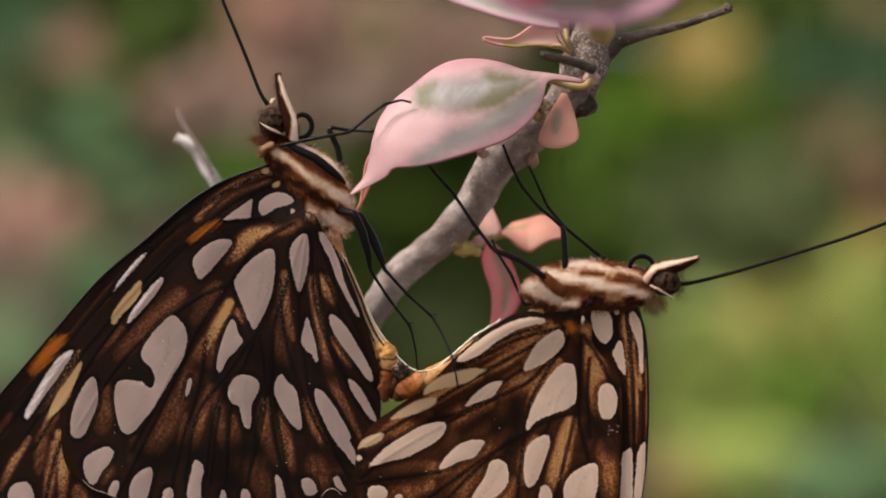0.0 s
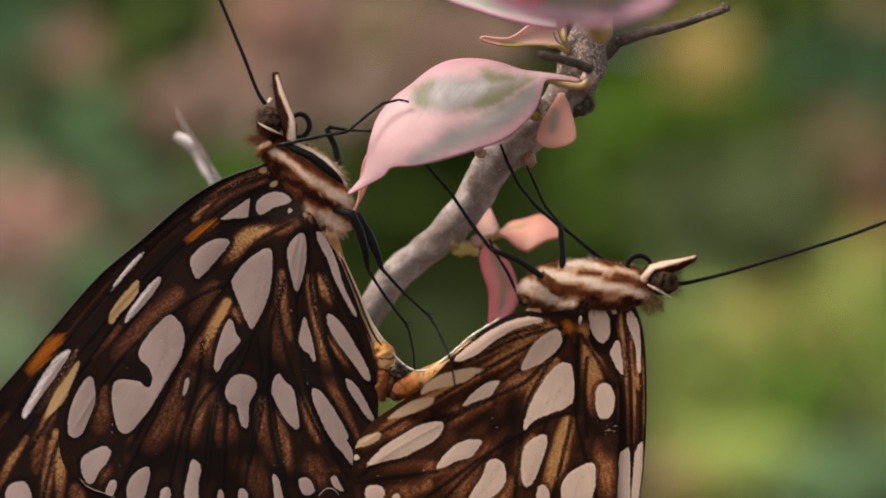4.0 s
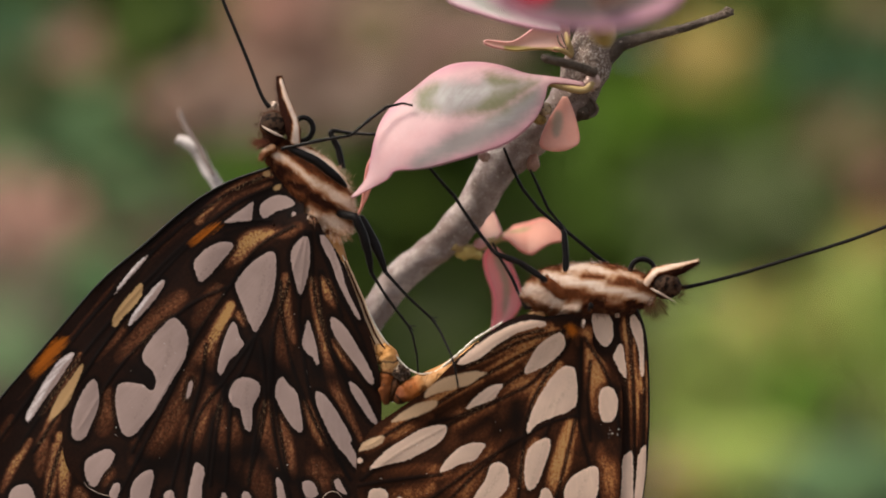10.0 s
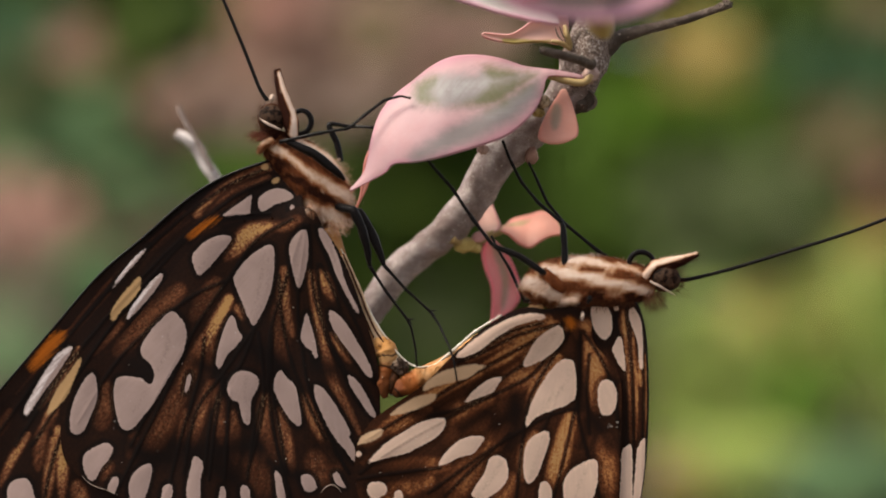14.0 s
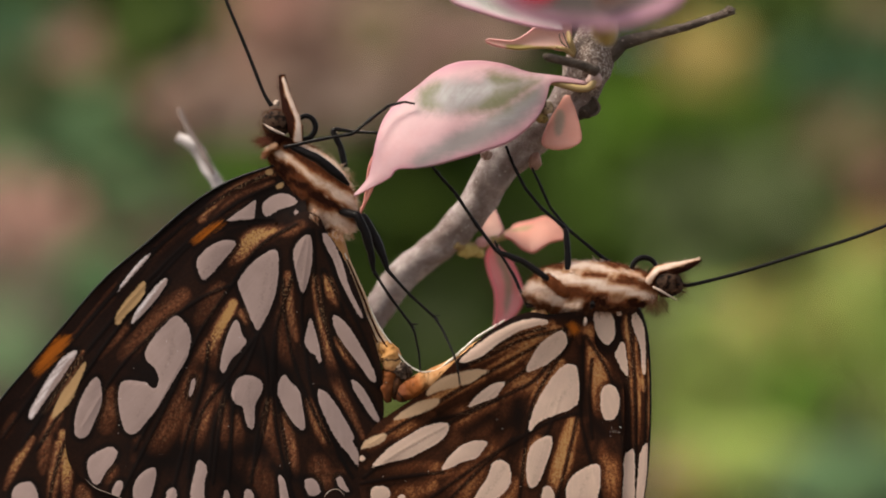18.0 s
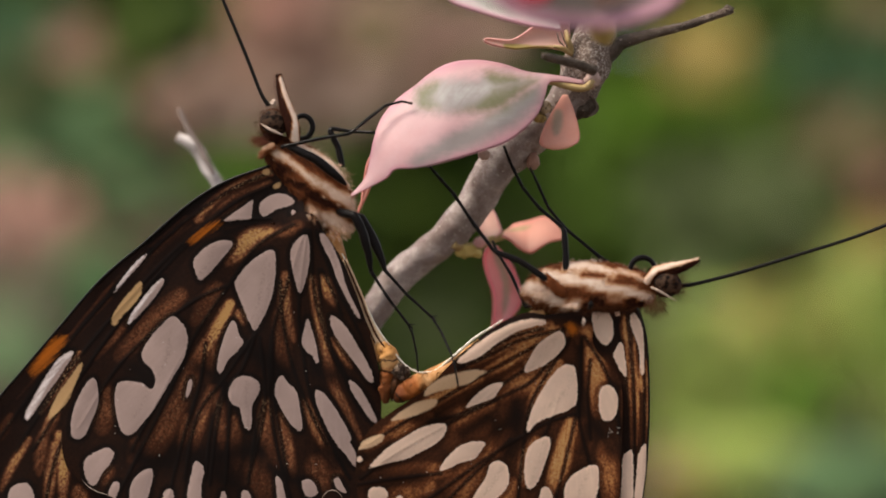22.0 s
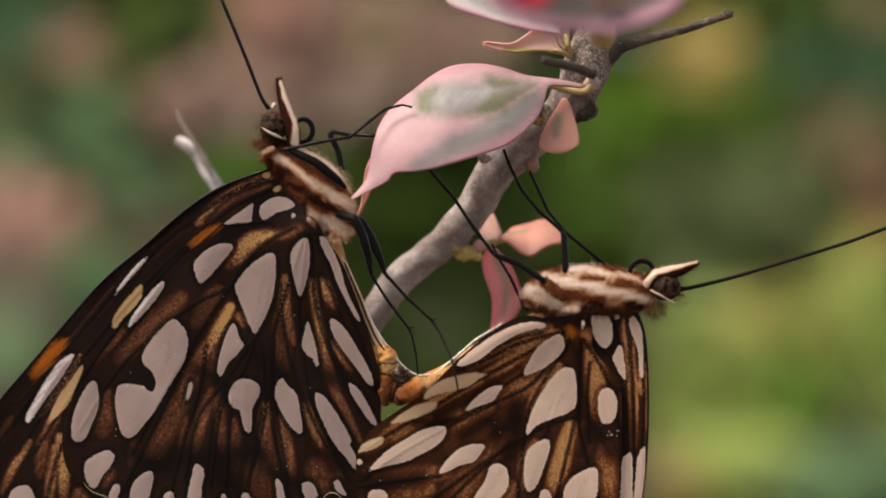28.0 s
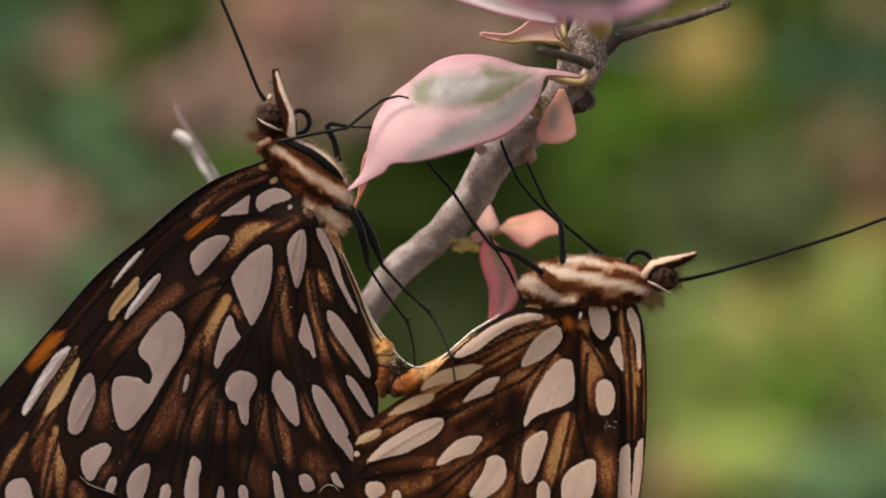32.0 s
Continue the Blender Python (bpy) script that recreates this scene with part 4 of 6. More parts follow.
def furry(name, plan, radii, bands, parent, count, length, lean, squash=1.0, label=""):
    """A furry body part along plan points: its skin, and hairs that lean towards the last point. bands(side, along) gives the colour."""
    path = [at(*q) for q in smooth(plan, 6)]
    verts, faces, along, turn = tube_mesh(path, [q * UNIT for q in radii], 24, 0.06, squash)
    band = [bands(math.cos(a), t, *on_plan(q)) for a, t, q in zip(turn, along, verts)]
    ob = mesh_part(name, verts, faces, mat_hair, parent, label, {"band": band})
    n, sides = len(path), 24
    def place():
        i, j = random.randrange(n - 1), random.randrange(sides)
        x, y, k = random.random(), random.random(), (j + 1) % sides
        p = Vector(verts[i * sides + j]).lerp(Vector(verts[i * sides + k]), x).lerp(Vector(verts[(i + 1) * sides + j]).lerp(Vector(verts[(i + 1) * sides + k]), x), y)
        out = (p - path[i]).normalized()
        way = (path[i + 1] - path[i]).normalized()
        q = (out * random.uniform(0.15, 0.85) + way * lean * random.uniform(0.5, 1.2) + Vector((random.gauss(0, 0.2), random.gauss(0, 0.2), random.gauss(0, 0.2)))).normalized() * length * random.uniform(0.5, 1.2) / 1000
        q *= 1.5 if random.random() < 0.08 else 1.0
        c = noise.noise_vector(p * 2600)
        q = (q + c * q.length * 0.3) * (1 + 0.4 * noise.noise(p * 1700))
        wob = noise.noise_vector(p * 1900) * 5.5
        u, v = on_plan(p)
        return p, q, bands(math.cos(2 * math.pi * (j + x) / sides), (i + y) / (n - 1), u + wob.x, v + wob.z) + random.gauss(0, 0.09)
    hairs(name + "_fur", place, count, ob, mat_hair)
    return ob


def ball(name, u, v, d, ru, rv, rd, material, parent, label="", turn=0.0, bumps=0.0):
    """An egg-shaped part."""
    c, s = math.cos(radians(turn)), math.sin(radians(turn))
    verts, faces = [], []
    rings, sides = 14, 20
    for i in range(rings + 1):
        a = math.pi * i / rings
        for j in range(sides):
            b = 2 * math.pi * j / sides
            x, y, z = math.sin(a) * math.cos(b), math.cos(a), math.sin(a) * math.sin(b)
            k = 1 + bumps * noise.noise(Vector((x * 2 + u, y * 2, z * 2 + v)))
            x, y, z = x * ru * k, y * rv * k, z * rd * k
            verts.append(at(u + c * x - s * y, v + s * x + c * y, d + z / 20))
    for i in range(rings):
        for j in range(sides):
            faces.append((i * sides + j, i * sides + (j + 1) % sides, (i + 1) * sides + (j + 1) % sides, (i + 1) * sides + j))
    return mesh_part(name, verts, faces, material, parent, label)


def leg(parent, d, *joints, label="", spur=None, knee=2, ankle=None):
    """A jointed leg: the thigh, with shin and foot as parts of it. joints: (u, v, d, radius); knee and ankle: where shin and foot begin."""
    ankle = ankle or len(joints) - 1
    root = None
    for name, part in (("leg", joints[:knee + 1]), ("shin", joints[knee:ankle + 1]), ("foot", joints[ankle:])):
        if len(part) < 2:
            continue
        path, rr = [], []
        for (ua, va, da, ra), (ub, vb, db, rb) in zip(part[:-1], part[1:]):
            for k in range(8):
                t = k / 8
                path.append(at(ua + (ub - ua) * t, va + (vb - va) * t, d + da + (db - da) * t))
                belly = 1 + 0.12 * math.sin(t * math.pi) if ra > 7 else 1.14 - 0.2 * math.sin(t * math.pi)
                if name == "foot":
                    belly = 0.92 + 0.22 * abs(math.sin(t * math.pi * 2))     # beaded joints
                rr.append((ra + (rb - ra) * t) * (0.61 if ra > 7 else 0.64) * UNIT * belly)
        path.append(at(part[-1][0], part[-1][1], d + part[-1][2]))
        rr.append(part[-1][3] * 0.8 * UNIT)
        verts, faces, along, turn = tube_mesh(path, rr, 10, 0.14)
        ob = mesh_part(name, verts, faces, mat_leg, root or parent, label if not root else "")
        root = root or ob
        def place():
            i = random.randrange(len(path) - 1)
            p = path[i].lerp(path[i + 1], random.random())
            way = (path[i + 1] - path[i]).normalized()
            out = way.cross(Vector((random.gauss(0, 1), random.gauss(0, 1), random.gauss(0, 1)))).normalized()
            return p, (out + way * 0.8).normalized() * (rr[i] + random.uniform(0.00004, 0.00014)), 0.0
        hairs(name + "_bristles", place, 6 * len(path), root, mat_leg, width=0.000017)
    if spur:
        u, v, e, x, y = spur
        for k in (-0.25, 0.25):
            tube("spur", [(u, v, e), (u + x * 0.6 - y * k, v + y * 0.6 + x * k, e), (u + x - y * k * 1.6, v + y + x * k * 1.6, e)], [1.6, 1.2, 0.5], mat_leg, root, "", 6)
    return root


DARK_BODY = [(560, 400), (640, 545), (690, 650)]
WARM_BODY = [(985, 555), (900, 585), (760, 675)]


def dark_bow(u, v):
    return 0.9 * ((u - 540) / 500) ** 2 + 0.35 * np.sin((v - 390) / 260)


def warm_bow(u, v):
    return 0.8 * ((v - 600) / 450) ** 2 + 0.3 * np.sin((u - 640) / 200)


mat_fold = plain("cream_wing_fold", (0.50, 0.32, 0.17), (0.78, 0.58, 0.40), 0.6, 900)

# the darker butterfly, head up
dark_butterfly = thing("butterfly", at(590, 380, 1), "dark brown butterfly with silver-spotted closed wings, head up", "butterfly", "mating butterflies")
b = dark_butterfly
dark_hind.build("hindwing", mat_wing_dark, b, 0.0, dark_bow, DARK_BODY, -1, "dark brown hindwing with large silver spots")
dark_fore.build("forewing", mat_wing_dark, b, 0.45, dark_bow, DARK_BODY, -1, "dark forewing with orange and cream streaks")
dark_fore.build("forewing", mat_wing_dark, b, 1.3, dark_bow, DARK_BODY, 1)
dark_hind.build("hindwing", mat_wing_dark, b, 1.8, dark_bow, DARK_BODY, 1)


dark_bands = stripes(0.26, (0.95, 8, [(486, 272), (515, 292), (545, 316)]), (0.92, 13, [(555, 326), (590, 346), (624, 364)]), (1.0, 7, [(530, 262), (566, 281), (600, 303), (617, 328)]), (0.08, 8, [(498, 302), (530, 332), (566, 352), (604, 374)]),
                     (0.58, 7, [(508, 312), (532, 322)]), (0.40, 6, [(518, 336), (542, 342)]), (0.85, 10, [(548, 372), (574, 394)]), (0.95, 13, [(585, 388), (622, 414)]), (0.2, 7, [(486, 288), (510, 302), (545, 332), (575, 345)]))


furry("thorax", [(480, 264, 1.0), (510, 284, 1.0), (553, 322, 1.0), (586, 368, 1.0), (604, 416, 1.0)], [22, 38, 48, 44, 18], dark_bands, b, 15000, 0.42, 1.3, 0.75, "thorax furred in cream and brown bands")
furry("neck", [(474, 262, 0.9), (484, 250, 0.8), (492, 238, 0.8)], [16, 20, 18], lambda s, a, u, v: 0.15, b, 900, 0.4, -0.6)
furry("collar", [(488, 262, -0.5), (478, 265, -0.4), (468, 272, 0.0), (462, 282, 0.4)], [6, 7, 6, 3], stripes(0.4, (0.75, 5, [(482, 260), (468, 265)]), (0.5, 5, [(462, 278), (454, 288)])), b, 900, 0.3, 1.0, 1.0, "pale brown collar flap behind the head")
ball("head", 484, 222, 0.9, 25, 27, 22, mat_brown_hair, b)
ball("eye", 485, 220, 0.1, 25, 21, 21, mat_eye, b, "mottled brown compound eye", 20, 0.03)
tube("eye_rim", [(462, 222, -0.4), (474, 230, -0.9), (488, 237, -1.0), (502, 243, -0.8)], [0.8, 2.2, 2.6, 0.8], mat_palp, b, "white scales under the eye")
furry("palp", [(522, 258, 0.0), (518, 232, -0.2), (508, 196, -0.1), (499, 162, 0.0), (494, 136, 0.1)], [8, 14, 12, 8.5, 5], stripes(0.08, (0.95, 5, [(497, 142), (503, 166), (512, 188), (522, 212), (525, 232), (526, 254)]), (0.95, 6, [(524, 225), (520, 250)]), (0.0, 6, [(490, 138), (494, 165), (501, 195), (508, 215)]), sharp=4.0, weak=0.03), b, 2200, 0.18, 2.2, 1.0, "upturned palp, cream along its front and dark behind")
ball("scale_tuft", 485, 186, 0.0, 5, 6.5, 5, mat_palp, b, "white scales at the antenna base", 10, 0.3)
tube("proboscis", [(528, 250, 0.6), (545, 246, 0.6), (554, 230, 0.6), (549, 214, 0.6), (536, 208, 0.6), (524, 214, 0.6)], [4, 5, 5, 5, 4.5, 4], mat_leg, b, "black coiled proboscis", 8)
tube("antenna", [(476, 190, 0.6), (462, 168, 0.6), (440, 112, 0.7), (418, 58, 0.8), (394, 0, 1.0), (360, -90, 1.5), (335, -160, 2.0), (328, -185, 2.0)], [4, 3, 2.9, 2.9, 2.8, 2.8, 5, 4], mat_antenna, b, "thin black antenna", 8, 0.08)
tube("antenna", [(477, 190, 1.6), (463, 168, 1.8), (441, 112, 2.0), (419, 58, 2.2), (395, 0, 2.4), (361, -90, 3.0), (336, -160, 3.6), (329, -185, 3.8)], [3.4, 2.6, 2.5, 2.5, 2.5, 2.6, 5, 4], mat_antenna, b, "", 8, 0.08)


def head_hair(u, v, ru, rv, away, length, depth=0.6):
    """Hairs on a round head that point away from the body."""
    def place():
        a, r = random.uniform(0, 2 * math.pi), math.sqrt(random.random())
        p = at(u + r * ru * math.cos(a), v + r * rv * math.sin(a), depth + random.uniform(-0.8, 0.8) - 1.0 * math.sqrt(1 - r * r))
        q = (p - at(u - away[0] * 30, v - away[1] * 30, depth)).normalized()
        q = (q + Vector((random.gauss(0, 0.3), random.gauss(0, 0.3), random.gauss(0, 0.3)))).normalized()
        return p, q * length / 1000 * random.uniform(0.5, 1.2), 0.1
    return place


hairs("head_hair", head_hair(480, 222, 26, 28, (-0.5, -0.3), 0.5), 650, b, mat_brown_hair)
hairs("neck_tuft", head_hair(468, 254, 16, 7, (-1, -0.1), 1.0), 420, b, mat_russet_hair, "dark brown tuft behind the head")
def line_hair(a, c, away, length, spread=6):
    """Hairs along a line of the plan that stand out one way."""
    def place():
        t = random.random()
        p = at(a[0] + (c[0] - a[0]) * t + random.gauss(0, spread), a[1] + (c[1] - a[1]) * t + random.gauss(0, spread), a[2] + (c[2] - a[2]) * t)
        q = Vector((away[0], random.gauss(0, 0.3), -away[1])) + Vector((random.gauss(0, 0.25), 0, random.gauss(0, 0.25)))
        return p, q.normalized() * length / 1000 * random.uniform(0.4, 1.1), 0.1
    return place


hairs("palp_hair", line_hair((515, 225, 0), (495, 140, 0.2), (0.8, -0.3), 0.5, 3), 220, b, mat_brown_hair)
hairs("palp_hair", line_hair((495, 205, 0), (488, 140, 0.2), (-0.7, -0.5), 0.35, 3), 160, b, mat_brown_hair)
for u, v, ru, rv in ((552, 384, 12, 14), (600, 412, 22, 16)):
    hairs("tuft", lambda u=u, v=v, ru=ru, rv=rv: (*head_hair(u, v, ru, rv, (0.5, 0.8), 0.5, 0.2)()[:2], random.uniform(0.35, 0.85)), 380, b, mat_hair, "cream tuft at the wing's root")
hairs("fringe", lambda: (*line_hair((540, 262, 1.2), (612, 318, 0.8), (0.8, -0.6), 0.7, 5)()[:2], random.uniform(0.5, 0.95)), 350, b, mat_hair, "fine cream fringe of the breast")
hairs("fringe", lambda: (*line_hair((606, 318, 0.6), (628, 395, 0.4), (0.9, 0.1), 0.7, 6)()[:2], random.uniform(0.45, 0.95)), 420, b, mat_hair)
leg(b, 0, (512, 262, -1.6, 9), (560, 285, -1.9, 13), (598, 316, -1.8, 11), (613, 330, -1.2, 4), label="black folded foreleg", knee=3)
leg(b, 0, (498, 264, -1.7, 5), (560, 250, -2.2, 5), (620, 240, -2.4, 4.5), (652, 214, -2.1, 4.5), (684, 190, -1.5, 4), (712, 183, -1.6, 3.2), (730, 187, -1.7, 2.5), ankle=4)
leg(b, 0, (606, 298, 1.4, 9), (599, 264, 1.6, 8.5), (585, 236, 1.6, 8), (590, 231, 1.6, 6), (620, 236, 1.4, 4.5), (664, 238, 0.4, 4), knee=3)
leg(b, 0, (592, 376, 0.2, 9), (628, 384, -1.6, 12), (642, 414, -1.5, 13), (652, 450, -1.3, 11), (657, 483, -1.2, 5), (687, 530, -1.0, 4), (722, 576, -0.9, 3.4), (730, 592, -0.9, 3), (738, 630, -0.9, 2.8), (740, 661, -0.9, 2.2), spur=(724, 577, -0.9, 11, 5), knee=4, ankle=6)
leg(b, 0, (600, 384, 0.8, 9), (640, 388, 0.6, 12), (658, 420, 0.5, 13), (674, 458, 0.4, 11), (682, 482, 0.2, 5), (722, 526, -0.2, 4), (765, 565, -0.6, 3.6), (780, 588, -1.2, 3.2), (799, 630, -2.6, 3), (805, 650, -3.1, 2.8), (811, 686, -3.3, 2.2), spur=(764, 563, -0.6, 11, 3), knee=4, ankle=6)
tube("abdomen", [(585, 415, 1.0), (600, 470, 1.0), (620, 535, 0.9), (645, 590, 0.8), (672, 640, 0.6)], [16, 17, 18, 20, 20], mat_abdomen, b, "buff abdomen between the wings", 16, 0.08)
blade("wing_fold", [(614, 462), (640, 520), (657, 562), (675, 598), (700, 634), (712, 652)], [(602, 466), (626, 526), (644, 570), (660, 608), (676, 638), (692, 660)], mat_fold, b, "cream fold along the wing's inner edge", (0.1, -0.1), -0.15, rows=30, cols=8)
tube("fold_line", [(610, 462, -0.3), (635, 520, -0.4), (652, 564, -0.45), (669, 600, -0.5), (694, 634, -0.5)], [1.6, 2.0, 2.0, 2.0, 1.4], mat_brown_hair, b, "dark line along the fold", 6, 0.3)
tube("fold_line", [(622, 508, -0.35), (637, 548, -0.4), (652, 584, -0.45), (664, 610, -0.5)], [1.2, 1.8, 1.8, 1.2], mat_brown_hair, b, "", 6, 0.3)
tube("clasper", [(664, 604, 0.3), (676, 618, 0.2), (686, 632, 0.1), (688, 650, 0.1), (684, 670, 0.2), (681, 692, 0.2), (684, 716, 0.3)], [7, 15, 19, 16, 13, 12, 5],
     ringed("buff_to_rusty_tip", ((0.0, (0.52, 0.30, 0.13)), (0.25, (0.54, 0.25, 0.07)), (0.48, (0.50, 0.28, 0.12)), (0.6, (0.25, 0.075, 0.018)), (1.0, (0.08, 0.022, 0.007))), (0.41, 0.58)), b, "swollen abdomen tip, buff above and rusty below", 20, 0.25, 1.0, 8, 2, 2500.0)
ball("clasper", 698, 686, 0.3, 10, 23, 14, plain("dark_clasper", (0.012, 0.006, 0.004), (0.09, 0.035, 0.014), 0.5, 900, 0.9, 0.0002, Specular_IOR_Level=0.08), b, "dark cracked clasper", 12, 0.4)
ball("clasper", 711, 661, -0.1, 16, 14, 15, mat_knob, b, "grey-brown clasping tip", 30, 0.55)
tube("abdomen_rim", [(606, 452, 0.4), (618, 476, 0.2), (641, 526, 0.0), (664, 576, -0.1), (687, 611, -0.2), (707, 638, -0.2), (726, 655, -0.2), (745, 663, -0.2)], [1, 1.2, 1.3, 1.4, 1.4, 1.5, 1.6, 1.6], mat_rim, b, "pale rim of the abdomen", 8, 0.3)

tube("costal_vein", [(478, 297, 0.1), (400, 325, 0.3), (335, 365, 0.5), (260, 430, 0.7), (180, 498, 0.9), (100, 590, 1.1), (40, 660, 1.3), (-10, 720, 1.5), (-80, 820, 1.8)], [2.6, 2.6, 2.6, 2.6, 2.4, 2.4, 2.2, 2.2, 2], mat_leg, b, "black leading edge of the forewing", 8, 0.15)


tube("wing_fringe", [(148, 853, 0.62), (158, 864, 0.62), (172, 872, 0.62), (190, 878, 0.62), (212, 887, 0.62)], [0.3, 0.5, 0.5, 0.5, 0.3], mat_palp, b, "pale fringe of the hindwing's border", 6, 0.5)

tube("wing_fringe", [(570, 884, 0.2), (578, 874, 0.2), (588, 870, 0.2), (598, 873, 0.2), (606, 882, 0.2)], [0.3, 0.6, 0.6, 0.6, 0.3], mat_palp, b, "", 6, 0.5)


def grains(place, count, parent, label):
    """Pale grains of dust, each a tiny lump."""
    verts, faces = [], []
    for _ in range(count):
        p = place()
        r = random.uniform(0.4, 1.1) * UNIT
        n = len(verts)
        verts += [p + Vector(q) * r for q in ((1, 0, 0), (-1, 0, 0), (0, 1, 0), (0, -1, 0), (0, 0, 1), (0, 0, -1))]
        faces += [(n + a, n + c, n + e) for a, c, e in ((0, 2, 4), (2, 1, 4), (1, 3, 4), (3, 0, 4), (2, 0, 5), (1, 2, 5), (3, 1, 5), (0, 3, 5))]
    tagged(mesh_part("dust_grains", verts, faces, mat_grain, parent, label), kind="stuff")


def on_dark_wing():
    u, v = random.uniform(200, 620), random.uniform(520, 880)
    return at(u, v, -0.08 + float(dark_bow(u, v)) - 1.15 * math.exp(-(float(line_distance(np.array([u]), np.array([v]), DARK_BODY)[0]) / 55) ** 2))


mat_grain = plain("pale_dust", (0.55, 0.50, 0.45), (0.8, 0.76, 0.7), 0.8, 3000)
grains(on_dark_wing, 34, b, "pale dust on the wing")

# the warmer brown butterfly, level
warm_butterfly = thing("butterfly", at(960, 520, -1), "warm brown butterfly with pale-spotted closed wings, hanging level", "butterfly", "mating butterflies")
b = warm_butterfly
warm_hind.build("hindwing", mat_wing_light, b, -1.6, warm_bow, WARM_BODY, -1, "warm brown hindwing with pearly spots")
warm_fore.build("forewing", mat_wing_light, b, -1.15, warm_bow, WARM_BODY, -1, "brown forewing with a pale leading edge")
warm_fore.build("forewing", mat_wing_light, b, -0.3, warm_bow, WARM_BODY, 1)
warm_hind.build("hindwing", mat_wing_light, b, 0.2, warm_bow, WARM_BODY, 1)


warm_bands = stripes(0.34, (0.95, 8, [(1006, 474), (1035, 472), (1062, 478), (1085, 488)]), (0.30, 4, [(1028, 490), (1062, 494), (1090, 494), (1120, 500), (1152, 510)]), (0.84, 5, [(1098, 482), (1122, 490), (1146, 503)]), (1.05, 10, [(966, 489), (1000, 496), (1035, 501), (1062, 507)]),
                     (1.0, 8, [(1062, 509), (1090, 514), (1118, 521), (1152, 530)]), (0.30, 7, [(960, 498), (985, 512), (1010, 522), (1050, 528)]), (1.10, 13, [(940, 512), (960, 518), (988, 532)]), (0.86, 8, [(1000, 548), (1026, 540)]), (0.60, 9, [(1080, 532), (1100, 536)]),
                     (0.36, 8, [(945, 545), (975, 550)]), (0.08, 12, [(1035, 550), (1062, 540)]), (0.12, 11, [(1070, 553), (1135, 552)]), (0.14, 7, [(1110, 534), (1140, 542)]))


furry("thorax", [(1160, 512, -0.7), (1130, 514, -0.6), (1075, 513, -0.5), (1010, 513, -0.5), (965, 520, -0.5), (938, 540, -0.6)], [20, 34, 45, 47, 40, 18], warm_bands, b, 15000, 0.42, 1.2, 0.75, "thorax furred in cream and brown bands")
ball("head", 1178, 505, -0.8, 27, 25, 22, mat_brown_hair, b)
ball("eye", 1181, 506, -1.6, 26, 21, 21, mat_eye, b, "mottled brown compound eye", 20, 0.03)
tube("eye_rim", [(1152, 511, -2.2), (1166, 518, -2.6), (1180, 526, -2.6), (1196, 535, -2.3)], [1.4, 2.3, 1.8, 0.6], mat_palp, b, "white scales under the eye")
furry("palp", [(1142, 504, -1.3), (1160, 487, -1.5), (1186, 480, -1.5), (1212, 473, -1.4), (1236, 463, -1.3)], [9, 13, 12, 8.5, 3], stripes(0.12, (0.86, 6, [(1142, 500), (1160, 480), (1190, 472), (1212, 465), (1240, 458)]), (0.86, 6, [(1140, 508), (1150, 494)]), (0.0, 7, [(1175, 490), (1205, 480), (1236, 468)]), sharp=4.0, weak=0.03), b, 2000, 0.22, 2.2, 1.0, "upturned palp, cream along its front and dark behind")
tube("proboscis", [(1120, 490, -1.0), (1116, 476, -1.0), (1124, 463, -1.0), (1138, 459, -1.0), (1151, 464, -1.0), (1158, 474, -1.0)], [4, 4.5, 5, 5, 4.5, 4], mat_leg, b, "black coiled proboscis", 8)
tube("antenna", [(1206, 508, -1.1), (1224, 507, -1.1), (1300, 488, -1.0), (1400, 458, -0.9), (1500, 427, -0.7), (1568, 402, -0.5), (1680, 360, 0), (1745, 335, 0.3), (1765, 328, 0.4)], [4, 3.2, 2.9, 2.8, 2.8, 2.8, 3, 5, 4], mat_antenna, b, "thin black antenna", 8, 0.08)
tube("antenna", [(1206, 507, 0.0), (1224, 506, 0.1), (1300, 487, 0.3), (1400, 457, 0.6), (1500, 426, 0.9), (1568, 401, 1.2), (1680, 359, 1.6), (1745, 334, 2.0), (1765, 327, 2.0)], [4, 2.8, 2.6, 2.6, 2.6, 2.6, 2.8, 5, 4], mat_antenna, b, "", 8, 0.08)
hairs("head_hair", head_hair(1182, 508, 27, 26, (0.5, 0.3), 0.6, -1.0), 750, b, mat_brown_hair)
hairs("neck_tuft", head_hair(1158, 540, 18, 16, (0.4, 1), 1.1, -0.9), 520, b, mat_brown_hair, "dark brown tuft behind the head")
hairs("palp_hair", line_hair((1160, 475, -1.6), (1232, 461, -1.3), (0.3, -0.8), 0.25, 3), 90, b, mat_palp)
hairs("palp_hair", line_hair((1170, 495, -1.2), (1232, 468, -1.1), (0.6, 0.7), 0.5, 4), 200, b, mat_brown_hair)
hairs("face_hair", line_hair((1200, 490, -1.0), (1205, 530, -1.0), (0.9, 0.2), 0.8, 8), 160, b, mat_brown_hair)
for u, v, ru, rv in ((1012, 543, 16, 6), (962, 520, 20, 10)):
    hairs("tuft", lambda u=u, v=v, ru=ru, rv=rv: (*head_hair(u, v, ru, rv, (-0.8, 0.5), 0.45, -1.6)()[:2], random.uniform(0.45, 1.0)), 420, b, mat_hair, "cream tuft at the wing's root")
hairs("fringe", lambda: (*line_hair((985, 486, -0.6), (1060, 472, -0.6), (0.0, -1.0), 0.55, 5)()[:2], random.uniform(0.75, 1.0)), 600, b, mat_hair, "fine cream fringe of the breast")
